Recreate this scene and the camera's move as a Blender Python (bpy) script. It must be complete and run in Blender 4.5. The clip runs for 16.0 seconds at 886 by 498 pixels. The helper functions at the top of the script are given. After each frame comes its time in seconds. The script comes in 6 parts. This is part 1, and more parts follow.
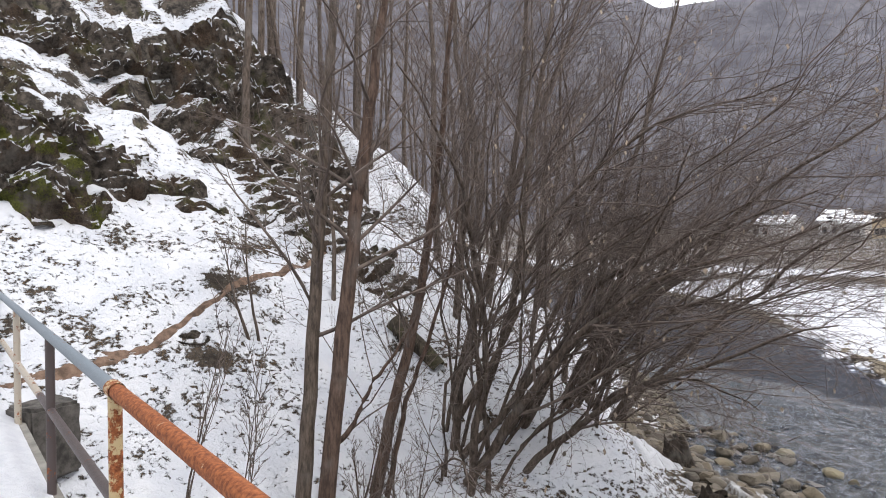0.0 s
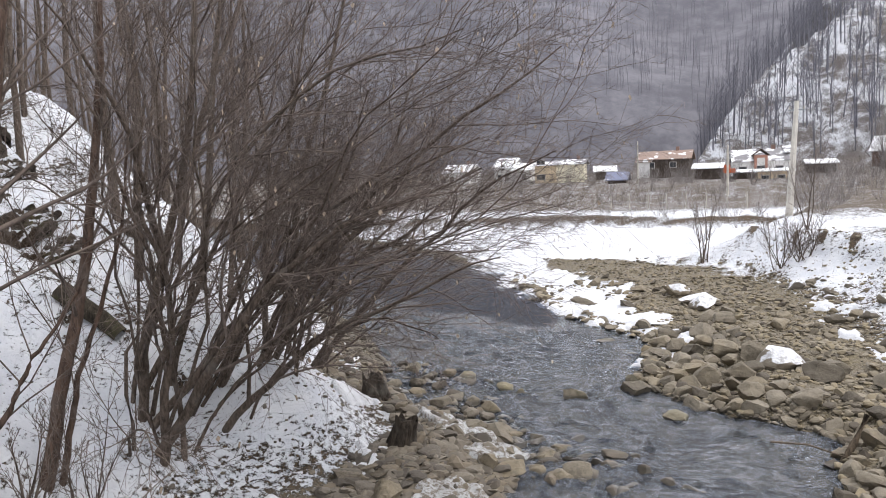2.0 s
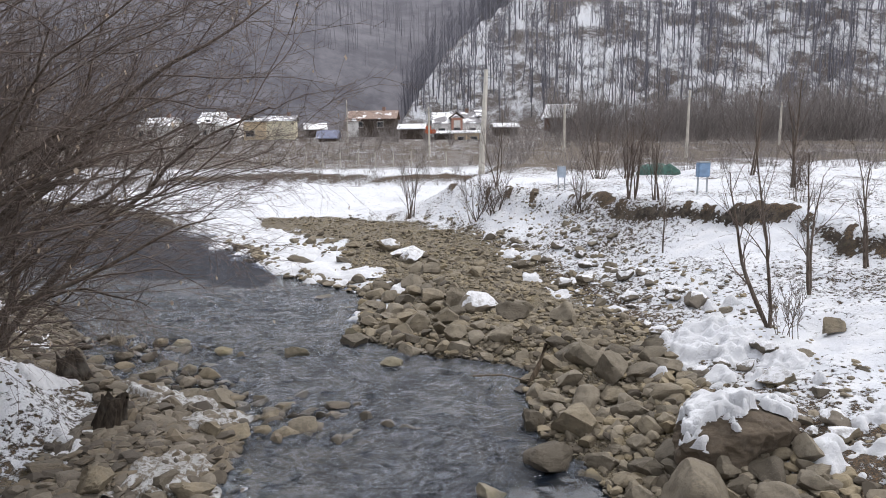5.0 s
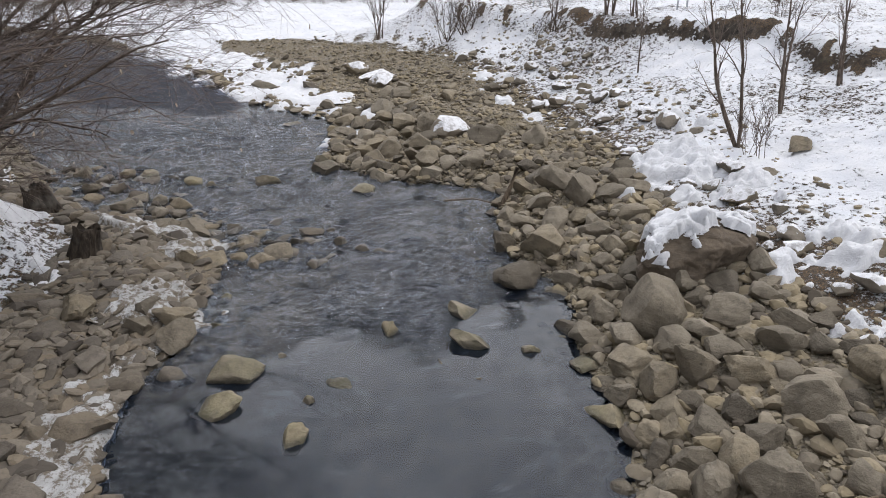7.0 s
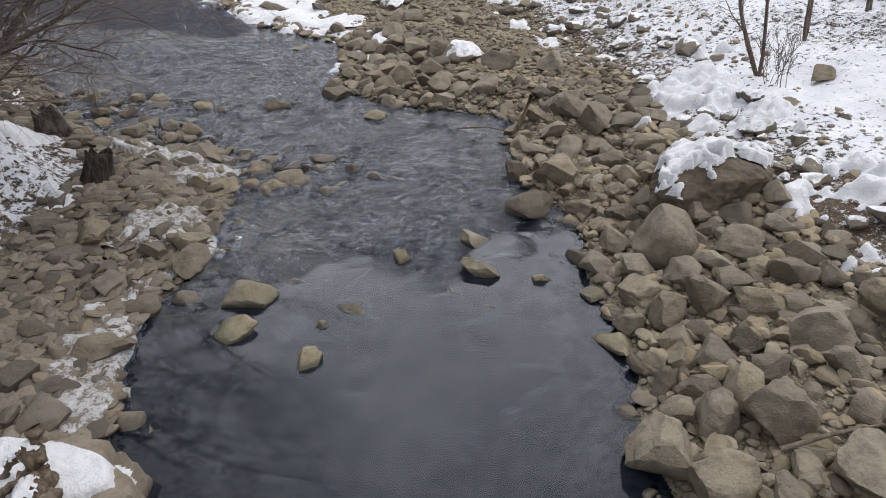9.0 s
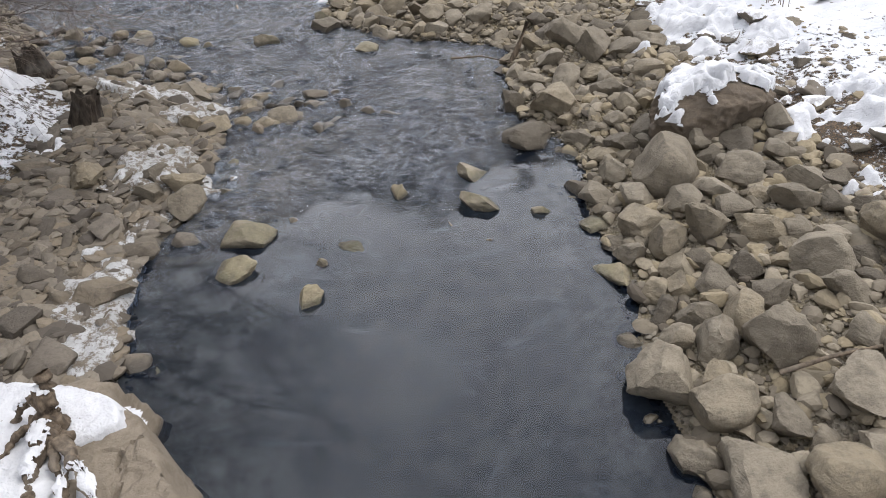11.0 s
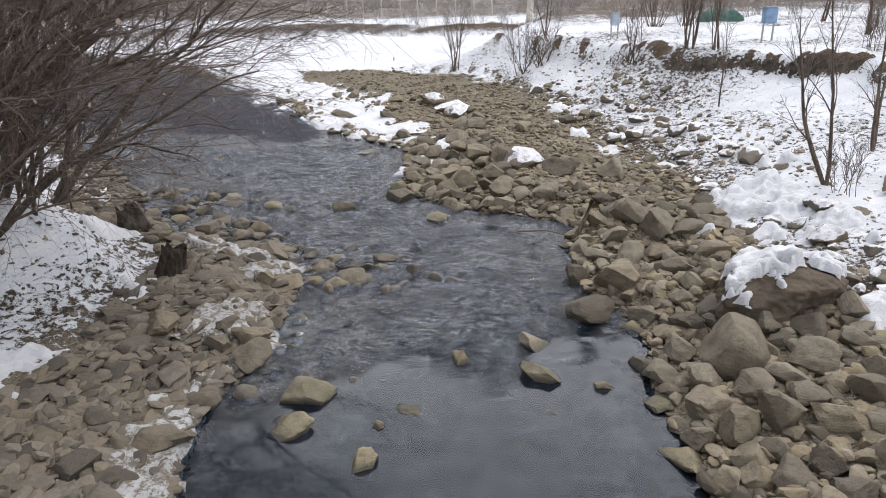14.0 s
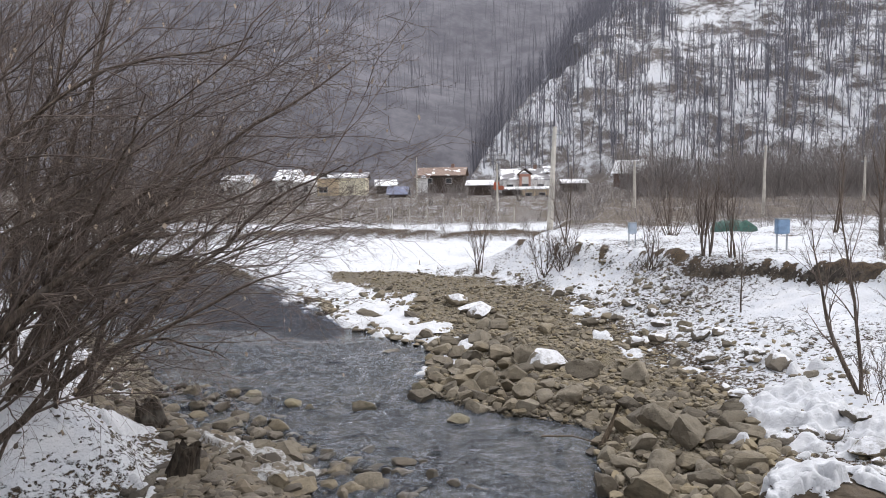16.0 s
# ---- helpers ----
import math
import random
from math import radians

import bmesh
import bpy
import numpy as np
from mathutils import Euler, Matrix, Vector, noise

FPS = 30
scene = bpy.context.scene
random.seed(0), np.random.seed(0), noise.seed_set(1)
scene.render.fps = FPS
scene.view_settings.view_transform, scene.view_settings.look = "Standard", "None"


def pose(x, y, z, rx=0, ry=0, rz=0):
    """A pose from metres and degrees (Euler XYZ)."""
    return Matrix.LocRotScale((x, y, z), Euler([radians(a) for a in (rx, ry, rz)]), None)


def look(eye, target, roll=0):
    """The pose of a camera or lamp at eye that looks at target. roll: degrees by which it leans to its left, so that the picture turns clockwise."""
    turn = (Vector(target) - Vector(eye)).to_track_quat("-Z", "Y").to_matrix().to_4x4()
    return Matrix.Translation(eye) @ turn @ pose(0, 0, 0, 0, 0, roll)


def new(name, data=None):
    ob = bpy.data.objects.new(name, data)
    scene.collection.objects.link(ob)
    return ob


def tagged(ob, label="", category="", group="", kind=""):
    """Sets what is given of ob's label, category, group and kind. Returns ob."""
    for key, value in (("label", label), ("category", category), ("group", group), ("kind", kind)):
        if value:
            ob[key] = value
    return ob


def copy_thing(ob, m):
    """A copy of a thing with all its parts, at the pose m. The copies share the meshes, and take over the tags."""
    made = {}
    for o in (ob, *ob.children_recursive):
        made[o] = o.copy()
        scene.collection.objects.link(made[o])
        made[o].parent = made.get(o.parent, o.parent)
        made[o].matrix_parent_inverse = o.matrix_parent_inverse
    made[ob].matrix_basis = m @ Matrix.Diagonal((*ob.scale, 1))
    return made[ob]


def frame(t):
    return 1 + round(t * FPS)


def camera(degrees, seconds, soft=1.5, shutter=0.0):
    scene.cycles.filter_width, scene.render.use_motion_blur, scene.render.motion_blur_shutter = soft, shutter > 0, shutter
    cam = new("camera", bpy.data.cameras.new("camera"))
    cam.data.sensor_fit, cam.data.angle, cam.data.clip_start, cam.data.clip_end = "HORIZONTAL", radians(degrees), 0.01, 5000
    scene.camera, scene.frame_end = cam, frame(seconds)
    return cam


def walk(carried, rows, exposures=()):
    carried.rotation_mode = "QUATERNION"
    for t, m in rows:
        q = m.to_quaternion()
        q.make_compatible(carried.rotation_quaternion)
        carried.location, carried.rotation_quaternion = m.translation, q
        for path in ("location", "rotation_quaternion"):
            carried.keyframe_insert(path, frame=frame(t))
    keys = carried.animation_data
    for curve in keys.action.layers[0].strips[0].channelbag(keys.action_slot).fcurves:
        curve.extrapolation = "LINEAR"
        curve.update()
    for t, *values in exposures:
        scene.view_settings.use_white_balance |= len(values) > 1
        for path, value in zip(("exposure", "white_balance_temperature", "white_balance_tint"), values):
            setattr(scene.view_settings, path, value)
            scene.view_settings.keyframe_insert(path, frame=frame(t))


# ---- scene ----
cam = camera(65.28, 16.0, 1.0)
PATH = [
    (0.0, (-0.056, -0.139, 4.388, 88.88, 0.26, 45.00)),
    (0.5, (-0.029, -0.138, 4.394, 87.54, 0.45, 38.08)),
    (1.0, (-0.017, -0.063, 4.371, 87.19, 0.95, 33.09)),
    (1.5, (0.043, 0.001, 4.342, 86.26, 1.57, 26.43)),
    (2.0, (0.077, 0.047, 4.321, 84.54, 2.01, 20.85)),
    (2.5, (0.126, 0.000, 4.324, 83.82, 2.27, 14.04)),
    (3.0, (0.082, 0.020, 4.328, 83.43, 1.37, 9.17)),
    (3.5, (0.057, 0.013, 4.322, 83.22, 0.76, 5.86)),
    (3.7, (0.040, 0.018, 4.326, 83.32, 0.43, 4.54)),
    (5.8, (-0.005, -0.002, 4.335, 75.18, 1.04, -4.25)),
    (6.0, (0.023, 0.011, 4.335, 73.37, 0.95, -4.19)),
    (6.5, (0.034, 0.031, 4.310, 69.12, 0.56, -4.73)),
    (7.0, (0.045, 0.036, 4.310, 66.13, 1.08, -4.96)),
    (7.5, (0.041, 0.031, 4.318, 64.79, 1.01, -4.89)),
    (8.0, (0.023, 0.032, 4.316, 62.89, 0.76, -4.98)),
    (8.5, (0.015, 0.030, 4.308, 62.17, 0.56, -4.44)),
    (9.0, (0.023, 0.032, 4.303, 60.29, 0.87, -3.92)),
    (9.5, (0.015, 0.044, 4.303, 57.70, 1.27, -3.68)),
    (10.0, (0.011, 0.049, 4.289, 55.54, 1.64, -4.50)),
    (10.2, (0.002, 0.056, 4.299, 54.75, 1.97, -4.57)),
    (12.3, (0.006, 0.083, 4.263, 55.83, 1.93, -5.19)),
    (12.5, (0.007, 0.060, 4.294, 57.16, 1.82, -4.43)),
    (13.0, (-0.004, 0.067, 4.290, 60.30, 1.64, -4.01)),
    (13.5, (0.002, 0.084, 4.298, 65.30, 1.76, -2.14)),
    (14.0, (-0.036, 0.023, 4.321, 68.69, 1.40, 0.91)),
    (14.5, (-0.041, -0.009, 4.342, 72.37, 1.38, 3.17)),
    (15.0, (-0.027, 0.002, 4.343, 76.98, 1.15, 3.91)),
    (15.5, (-0.027, -0.009, 4.361, 81.28, 0.92, 3.48)),
    (16.0, (-0.030, -0.010, 4.341, 85.15, 0.78, 2.98)),
]
walk(cam, [(t, pose(*p)) for t, p in PATH], [(0.0, 0.83), (1.5, 0.92), (2.0, 0.90), (3.5, 0.72), (7.0, 0.52), (9.0, 0.57), (10.0, 0.86), (12.5, 0.95), (14.0, 0.68), (15.0, 0.69), (16.0, 0.62)])

# ---- world, sun, exposure ----
SUN_ELEVATION, SUN_AZIMUTH = 60, 85          # degrees; azimuth clockwise from +y
world = bpy.data.worlds.new("overcast_sky")
scene.world = world
world.use_nodes = True
wn = world.node_tree.nodes
wl = world.node_tree.links
sky = wn.new("ShaderNodeTexSky")
sky.sky_type = "NISHITA"
sky.sun_disc = False
sky.sun_elevation = radians(SUN_ELEVATION)
sky.sun_rotation = radians(SUN_AZIMUTH)
sky.air_density, sky.dust_density, sky.ozone_density = 1.0, 6.0, 1.5
cloud = wn.new("ShaderNodeTexNoise")
cloud.inputs["Scale"].default_value = 3.2
cloud.inputs["Detail"].default_value = 6
cloud_ramp = wn.new("ShaderNodeMapRange")
cloud_ramp.inputs["From Min"].default_value, cloud_ramp.inputs["From Max"].default_value = 0.3, 0.75
cloud_ramp.inputs["To Min"].default_value, cloud_ramp.inputs["To Max"].default_value = 5.0, 9.5
# bright patch added to the cloud ahead, off the sun, for the water's reflection
glow_at = wn.new("ShaderNodeVectorMath")
glow_at.operation = "DOT_PRODUCT"
glow_at.inputs[1].default_value = (0.0, math.cos(radians(26)), math.sin(radians(26)))
glow = wn.new("ShaderNodeMapRange")
glow.interpolation_type = "SMOOTHSTEP"
glow.inputs["From Min"].default_value, glow.inputs["From Max"].default_value = 0.72, 1.0
glow.inputs["To Min"].default_value, glow.inputs["To Max"].default_value = 0.90, 2.7
bright = wn.new("ShaderNodeMath")
bright.operation = "MULTIPLY"
wl.new(wn.new("ShaderNodeTexCoord").outputs["Generated"], glow_at.inputs[0])
wl.new(glow_at.outputs["Value"], glow.inputs["Value"])
wl.new(glow.outputs["Result"], bright.inputs[1])
wl.new(cloud_ramp.outputs["Result"], bright.inputs[0])
grey = wn.new("ShaderNodeCombineColor")
tint = wn.new("ShaderNodeMix")
tint.data_type = "RGBA"
tint.inputs["Factor"].default_value = 0.82
wl.new(cloud.outputs["Fac"], cloud_ramp.inputs["Value"])
for channel in ("Red", "Green", "Blue"):
    scale = wn.new("ShaderNodeMath")
    scale.operation = "MULTIPLY"
    scale.inputs[1].default_value = {"Red": 0.95, "Green": 0.96, "Blue": 1.02}[channel]
    wl.new(bright.outputs[0], scale.inputs[0])
    wl.new(scale.outputs[0], grey.inputs[channel])
wl.new(sky.outputs["Color"], tint.inputs["A"])
wl.new(grey.outputs["Color"], tint.inputs["B"])
background = wn["Background"]
background.inputs["Strength"].default_value = 0.135
wl.new(tint.outputs["Result"], background.inputs["Color"])

sun_data = bpy.data.lights.new("sun", "SUN")
sun_data.energy, sun_data.angle, sun_data.color = 0.7, radians(16), (1.0, 0.98, 0.95)
sun = new("sun", sun_data)
sa, se = radians(SUN_AZIMUTH), radians(SUN_ELEVATION)
sun.matrix_world = look((0, 0, 60), (-math.sin(sa) * math.cos(se) * 50, -math.cos(sa) * math.cos(se) * 50, 60 - math.sin(se) * 50))


# ---- materials ----
class Nodes:
    """A small wrapper to write node materials in few lines."""

    def __init__(self, name):
        self.mat = bpy.data.materials.new(name)
        self.mat.use_nodes = True
        self.tree = self.mat.node_tree
        self.bsdf = self.tree.nodes["Principled BSDF"]
        self.coord = self.tree.nodes.new("ShaderNodeNewGeometry").outputs["Position"]

    def link(self, a, b):
        self.tree.links.new(a, b)

    def put(self, socket, value):
        if hasattr(value, "is_output"):
            self.link(value, socket)
        else:
            socket.default_value = value

    def noise(self, scale, detail=4, rough=0.55, where=None, distort=0.0):
        n = self.tree.nodes.new("ShaderNodeTexNoise")
        n.inputs["Scale"].default_value, n.inputs["Detail"].default_value = scale, detail
        n.inputs["Roughness"].default_value, n.inputs["Distortion"].default_value = rough, distort
        self.link(where or self.coord, n.inputs["Vector"])
        return n.outputs["Fac"]

    def voronoi(self, scale, feature="F1", out="Distance", where=None):
        n = self.tree.nodes.new("ShaderNodeTexVoronoi")
        n.feature = feature
        n.inputs["Scale"].default_value = scale
        self.link(where or self.coord, n.inputs["Vector"])
        return n.outputs[out]

    def stretch(self, x, y, z, where=None):
        n = self.tree.nodes.new("ShaderNodeVectorMath")
        n.operation = "MULTIPLY"
        self.link(where or self.coord, n.inputs[0])
        n.inputs[1].default_value = (x, y, z)
        return n.outputs[0]

    def local(self):
        return self.tree.nodes.new("ShaderNodeTexCoord").outputs["Object"]

    def axis(self, name, where=None):
        n = self.tree.nodes.new("ShaderNodeSeparateXYZ")
        self.link(where or self.coord, n.inputs[0])
        return n.outputs[name]

    def normal_z(self):
        n = self.tree.nodes.new("ShaderNodeSeparateXYZ")
        self.link(self.tree.nodes.new("ShaderNodeNewGeometry").outputs["Normal"], n.inputs[0])
        return n.outputs["Z"]

    def ramp(self, value, lo, hi, to_lo=0.0, to_hi=1.0):
        n = self.tree.nodes.new("ShaderNodeMapRange")
        n.interpolation_type = "SMOOTHSTEP"
        self.put(n.inputs["Value"], value)
        for key, v in (("From Min", lo), ("From Max", hi), ("To Min", to_lo), ("To Max", to_hi)):
            self.put(n.inputs[key], v)
        return n.outputs["Result"]

    def math(self, op, a, b=0.0):
        n = self.tree.nodes.new("ShaderNodeMath")
        n.operation = op
        self.put(n.inputs[0], a)
        self.put(n.inputs[1], b)
        return n.outputs[0]

    def mix(self, fac, a, b):
        n = self.tree.nodes.new("ShaderNodeMix")
        n.data_type = "RGBA"
        self.put(n.inputs["Factor"], fac)
        for socket, v in ((n.inputs["A"], a), (n.inputs["B"], b)):
            self.put(socket, (*v, 1) if isinstance(v, tuple) else v)
        return n.outputs["Result"]

    def attr(self, name):
        n = self.tree.nodes.new("ShaderNodeAttribute")
        n.attribute_name = name
        return n.outputs["Fac"]

    def rand(self):
        return self.tree.nodes.new("ShaderNodeObjectInfo").outputs["Random"]

    def island(self):
        return self.tree.nodes.new("ShaderNodeNewGeometry").outputs["Random Per Island"]

    def bump(self, height, strength, distance, chain=None):
        n = self.tree.nodes.new("ShaderNodeBump")
        n.inputs["Strength"].default_value = strength
        self.put(n.inputs["Distance"], distance)
        self.link(height, n.inputs["Height"])
        if chain is not None:
            self.link(chain, n.inputs["Normal"])
        return n.outputs["Normal"]

    def done(self, colour, rough=0.8, normal=None, metal=0.0, spec=0.3):
        self.put(self.bsdf.inputs["Base Color"], (*colour, 1) if isinstance(colour, tuple) else colour)
        self.put(self.bsdf.inputs["Roughness"], rough)
        self.put(self.bsdf.inputs["Metallic"], metal)
        self.bsdf.inputs["Specular IOR Level"].default_value = spec
        if normal is not None:
            self.link(normal, self.bsdf.inputs["Normal"])
        return self.mat


def ground_material():
    m = Nodes("snowy_ground")
    snow_amount, gravel, soil = m.attr("snow"), m.attr("gravel"), m.attr("soil")
    wood = m.attr("wood")
    big, mid, fine = m.noise(0.55, 5), m.noise(3.1, 6, 0.65), m.noise(17.0, 5, 0.7)
    cells = m.voronoi(9.0)
    small_cells = m.voronoi(26.0)
    pebble = m.mix(m.voronoi(26.0, "F1", "Color"), (0.115, 0.097, 0.073), (0.27, 0.24, 0.195))
    pebble = m.mix(m.ramp(mid, 0.35, 0.7), pebble, (0.19, 0.158, 0.10))
    earth = m.mix(m.ramp(fine, 0.3, 0.75), (0.03, 0.025, 0.02), (0.095, 0.077, 0.06))
    litter = m.mix(m.ramp(m.noise(46.0, 3), 0.45, 0.7), earth, (0.17, 0.11, 0.06))
    bare = m.mix(gravel, litter, pebble)
    bare = m.mix(soil, bare, m.mix(m.ramp(fine, 0.35, 0.7), (0.085, 0.07, 0.055), (0.19, 0.155, 0.125)))
    # wooded slopes far off: the haze before them is put into this pale blue-grey
    hazy_forest = m.mix(m.ramp(m.noise(0.09, 6, 0.7), 0.35, 0.7), (0.115, 0.113, 0.13), (0.195, 0.19, 0.21))
    crag = m.mix(m.ramp(m.noise(5.0, 6, 0.75), 0.38, 0.66), (0.018, 0.016, 0.014), (0.13, 0.11, 0.09))
    crag = m.mix(m.ramp(m.noise(1.3, 5, 0.7), 0.42, 0.62), crag, m.mix(0.65, crag, (0.03, 0.025, 0.02)))
    crag = m.mix(m.ramp(m.noise(1.1, 4), 0.58, 0.68, 0.0, 0.7), crag, (0.06, 0.062, 0.022))
    bare = m.mix(m.ramp(m.normal_z(), 0.5, 0.72, 1.0, 0.0), bare, crag)
    bare = m.mix(wood, bare, hazy_forest)
    bed = m.mix(m.ramp(mid, 0.35, 0.65), (0.030, 0.029, 0.024), (0.080, 0.072, 0.052))
    bed = m.mix(m.ramp(m.noise(1.5, 4, 0.65, m.stretch(0.7, 1.4, 1), 0.8), 0.56, 0.70, 0.0, 0.75), bed, (0.15, 0.16, 0.14))
    bed = m.mix(m.ramp(m.noise(0.7, 3), 0.5, 0.7, 0.0, 0.6), bed, (0.05, 0.055, 0.045))
    bed = m.mix(m.ramp(m.math("ADD", m.axis("Z"), m.math("MULTIPLY", big, 0.15)), -0.36, -0.10), bed, m.mix(m.ramp(mid, 0.35, 0.65), (0.11, 0.09, 0.06), (0.24, 0.20, 0.14)))
    bare = m.mix(m.ramp(m.axis("Z"), -0.05, 0.03, 1.0, 0.0), bare, bed)
    # snow lies by amount, slope and two sizes of patches
    tuft = m.noise(7.5, 5, 0.7, m.stretch(1.0, 1.0, 2.0), 0.6)
    cover = m.math("ADD", m.math("MULTIPLY", tuft, 0.62), m.math("MULTIPLY", fine, 0.38))
    cover = m.math("ADD", cover, m.math("MULTIPLY", m.math("SUBTRACT", big, 0.5), 0.20))
    steep = m.ramp(m.normal_z(), 0.35, 0.72, 0.4, 0.0)
    drifts = m.math("MULTIPLY", m.math("MULTIPLY", wood, m.math("SUBTRACT", 1.0, wood)), 4.0)
    far_streaks = m.math("SUBTRACT", m.noise(0.13, 5, 0.75, m.stretch(1.0, 0.5, 1.0), 0.3), 0.5)
    cover = m.math("ADD", cover, m.math("MULTIPLY", m.math("MULTIPLY", drifts, far_streaks), 1.0))
    level = m.math("SUBTRACT", m.math("ADD", cover, m.math("SUBTRACT", snow_amount, 0.5)), steep)
    on = m.ramp(level, 0.47, 0.53)
    white = m.mix(m.ramp(m.noise(2.0, 4), 0.3, 0.7), (0.57, 0.59, 0.63), (0.66, 0.67, 0.69))
    colour = m.mix(on, bare, white)
    height = m.math("ADD", m.math("MULTIPLY", on, 0.6), m.math("MULTIPLY", fine, 0.6))
    height = m.math("SUBTRACT", height, m.math("MULTIPLY", small_cells, m.math("MULTIPLY", gravel, m.math("SUBTRACT", 1.0, on))))
    nrm = m.bump(height, 0.9, m.ramp(m.axis("Z"), -0.06, 0.02, 0.0, 0.05))
    return m.done(colour, m.mix(on, (0.9, 0.9, 0.9), (0.65, 0.65, 0.65)), nrm, spec=0.2)


def stone_material(name, dark, light, tan, snowy=0.0, moss=0.0):
    m = Nodes(name)
    r, where = m.rand(), m.local()
    base = m.mix(r, dark, light)
    base = m.mix(m.ramp(m.math("FRACT", m.math("MULTIPLY", r, 7.3)), 0.45, 0.9, 0.0, 0.8), base, tan)
    strata = m.noise(1.6, 6, 0.65, m.stretch(1, 1, 5.0, where))
    base = m.mix(m.ramp(strata, 0.3, 0.75, 0.0, 0.55), base, m.mix(0.5, base, dark))
    fine = m.noise(24.0, 5, 0.7)
    base = m.mix(m.ramp(fine, 0.5, 0.8, 0.0, 0.35), base, light)
    z = m.axis("Z")
    wet = m.ramp(m.math("ADD", z, m.math("MULTIPLY", fine, 0.05)), 0.04, 0.10, 1.0, 0.0)
    base = m.mix(wet, base, m.mix(0.72, base, (0.025, 0.022, 0.016)))
    if moss:
        green = m.ramp(m.math("ADD", m.noise(5.0, 4), m.math("MULTIPLY", m.normal_z(), 0.2)), 0.55, 0.72, 0.0, moss)
        base = m.mix(green, base, (0.075, 0.085, 0.022))
    if snowy:
        lie = m.ramp(m.math("ADD", m.normal_z(), m.math("MULTIPLY", m.noise(3.0, 6, 0.65), 1.1)), 1.62 - snowy, 1.68 - snowy)
        base = m.mix(lie, base, (0.72, 0.73, 0.76))
    worn = m.noise(7.0, 6, 0.75)
    base = m.mix(m.ramp(worn, 0.44, 0.66, 0.0, 0.8), base, m.mix(0.75, base, dark))
    base = m.mix(m.ramp(m.noise(70.0, 3, 0.6), 0.52, 0.7, 0.0, 0.4), base, m.mix(0.6, base, light))
    relief = m.math("ADD", m.math("ADD", strata, m.math("MULTIPLY", worn, 0.8)), m.math("MULTIPLY", fine, 0.6))
    nrm = m.bump(relief, 0.9, 0.032)
    return m.done(base, m.ramp(wet, 0, 1, 0.85, 0.3), nrm, spec=0.35)


def cliff_material(name, moss):
    m = Nodes(name)
    big, mid, fine = m.noise(1.4, 6, 0.7), m.noise(6.0, 7, 0.75), m.noise(34.0, 5, 0.7)
    base = m.mix(m.ramp(mid, 0.36, 0.66), (0.030, 0.026, 0.022), (0.15, 0.126, 0.105))
    base = m.mix(m.ramp(big, 0.45, 0.62, 0.0, 0.7), base, m.mix(m.ramp(fine, 0.3, 0.7), (0.03, 0.02, 0.014), (0.13, 0.085, 0.055)))
    base = m.mix(m.ramp(m.noise(2.2, 5), 0.58, 0.66, 0.0, 0.6), base, (0.16, 0.145, 0.125))
    green = m.ramp(m.math("ADD", m.noise(1.7, 4, 0.6), m.math("MULTIPLY", fine, 0.25)), 0.64, 0.76, 0.0, moss)
    base = m.mix(green, base, m.mix(m.ramp(fine, 0.3, 0.7), (0.05, 0.055, 0.012), (0.13, 0.14, 0.03)))
    lie = m.ramp(m.math("ADD", m.normal_z(), m.math("MULTIPLY", m.math("SUBTRACT", m.noise(7.0, 6, 0.7), 0.5), 2.2)), 0.70, 0.78)
    base = m.mix(lie, base, (0.64, 0.65, 0.68))
    nrm = m.bump(m.math("ADD", mid, m.math("MULTIPLY", fine, 0.5)), 1.0, 0.10)
    return m.done(base, 0.95, nrm, spec=0.1)


def bark_material(name, dark, light, scale=30.0, moss=0.0):
    m = Nodes(name)
    grain = m.noise(scale, 5, 0.65, m.stretch(1, 1, 0.22))
    base = m.mix(m.ramp(grain, 0.3, 0.72), dark, light)
    base = m.mix(m.ramp(m.noise(3.0, 4), 0.5, 0.75, 0.0, 0.5), base, m.mix(0.5, light, (0.2, 0.2, 0.19)))
    if moss:
        base = m.mix(m.ramp(m.noise(4.0, 4), 0.5, 0.68, 0.0, moss), base, (0.07, 0.075, 0.025))
    return m.done(base, 0.88, m.bump(grain, 0.8, 0.012), spec=0.2)


def plain(name, colour, rough=0.7, vary=0.25, scale=6.0, metal=0.0, spec=0.3):
    m = Nodes(name)
    dark = tuple(c * (1 - vary) for c in colour)
    light = tuple(min(1, c * (1 + vary)) for c in colour)
    spots = m.noise(scale, 5, 0.65)
    fine = m.noise(scale * 9, 4, 0.6)
    base = m.mix(m.ramp(spots, 0.3, 0.7), dark, light)
    base = m.mix(m.ramp(fine, 0.45, 0.75, 0, 0.3), base, dark)
    return m.done(base, rough, m.bump(fine, 0.3, 0.01), metal, spec)


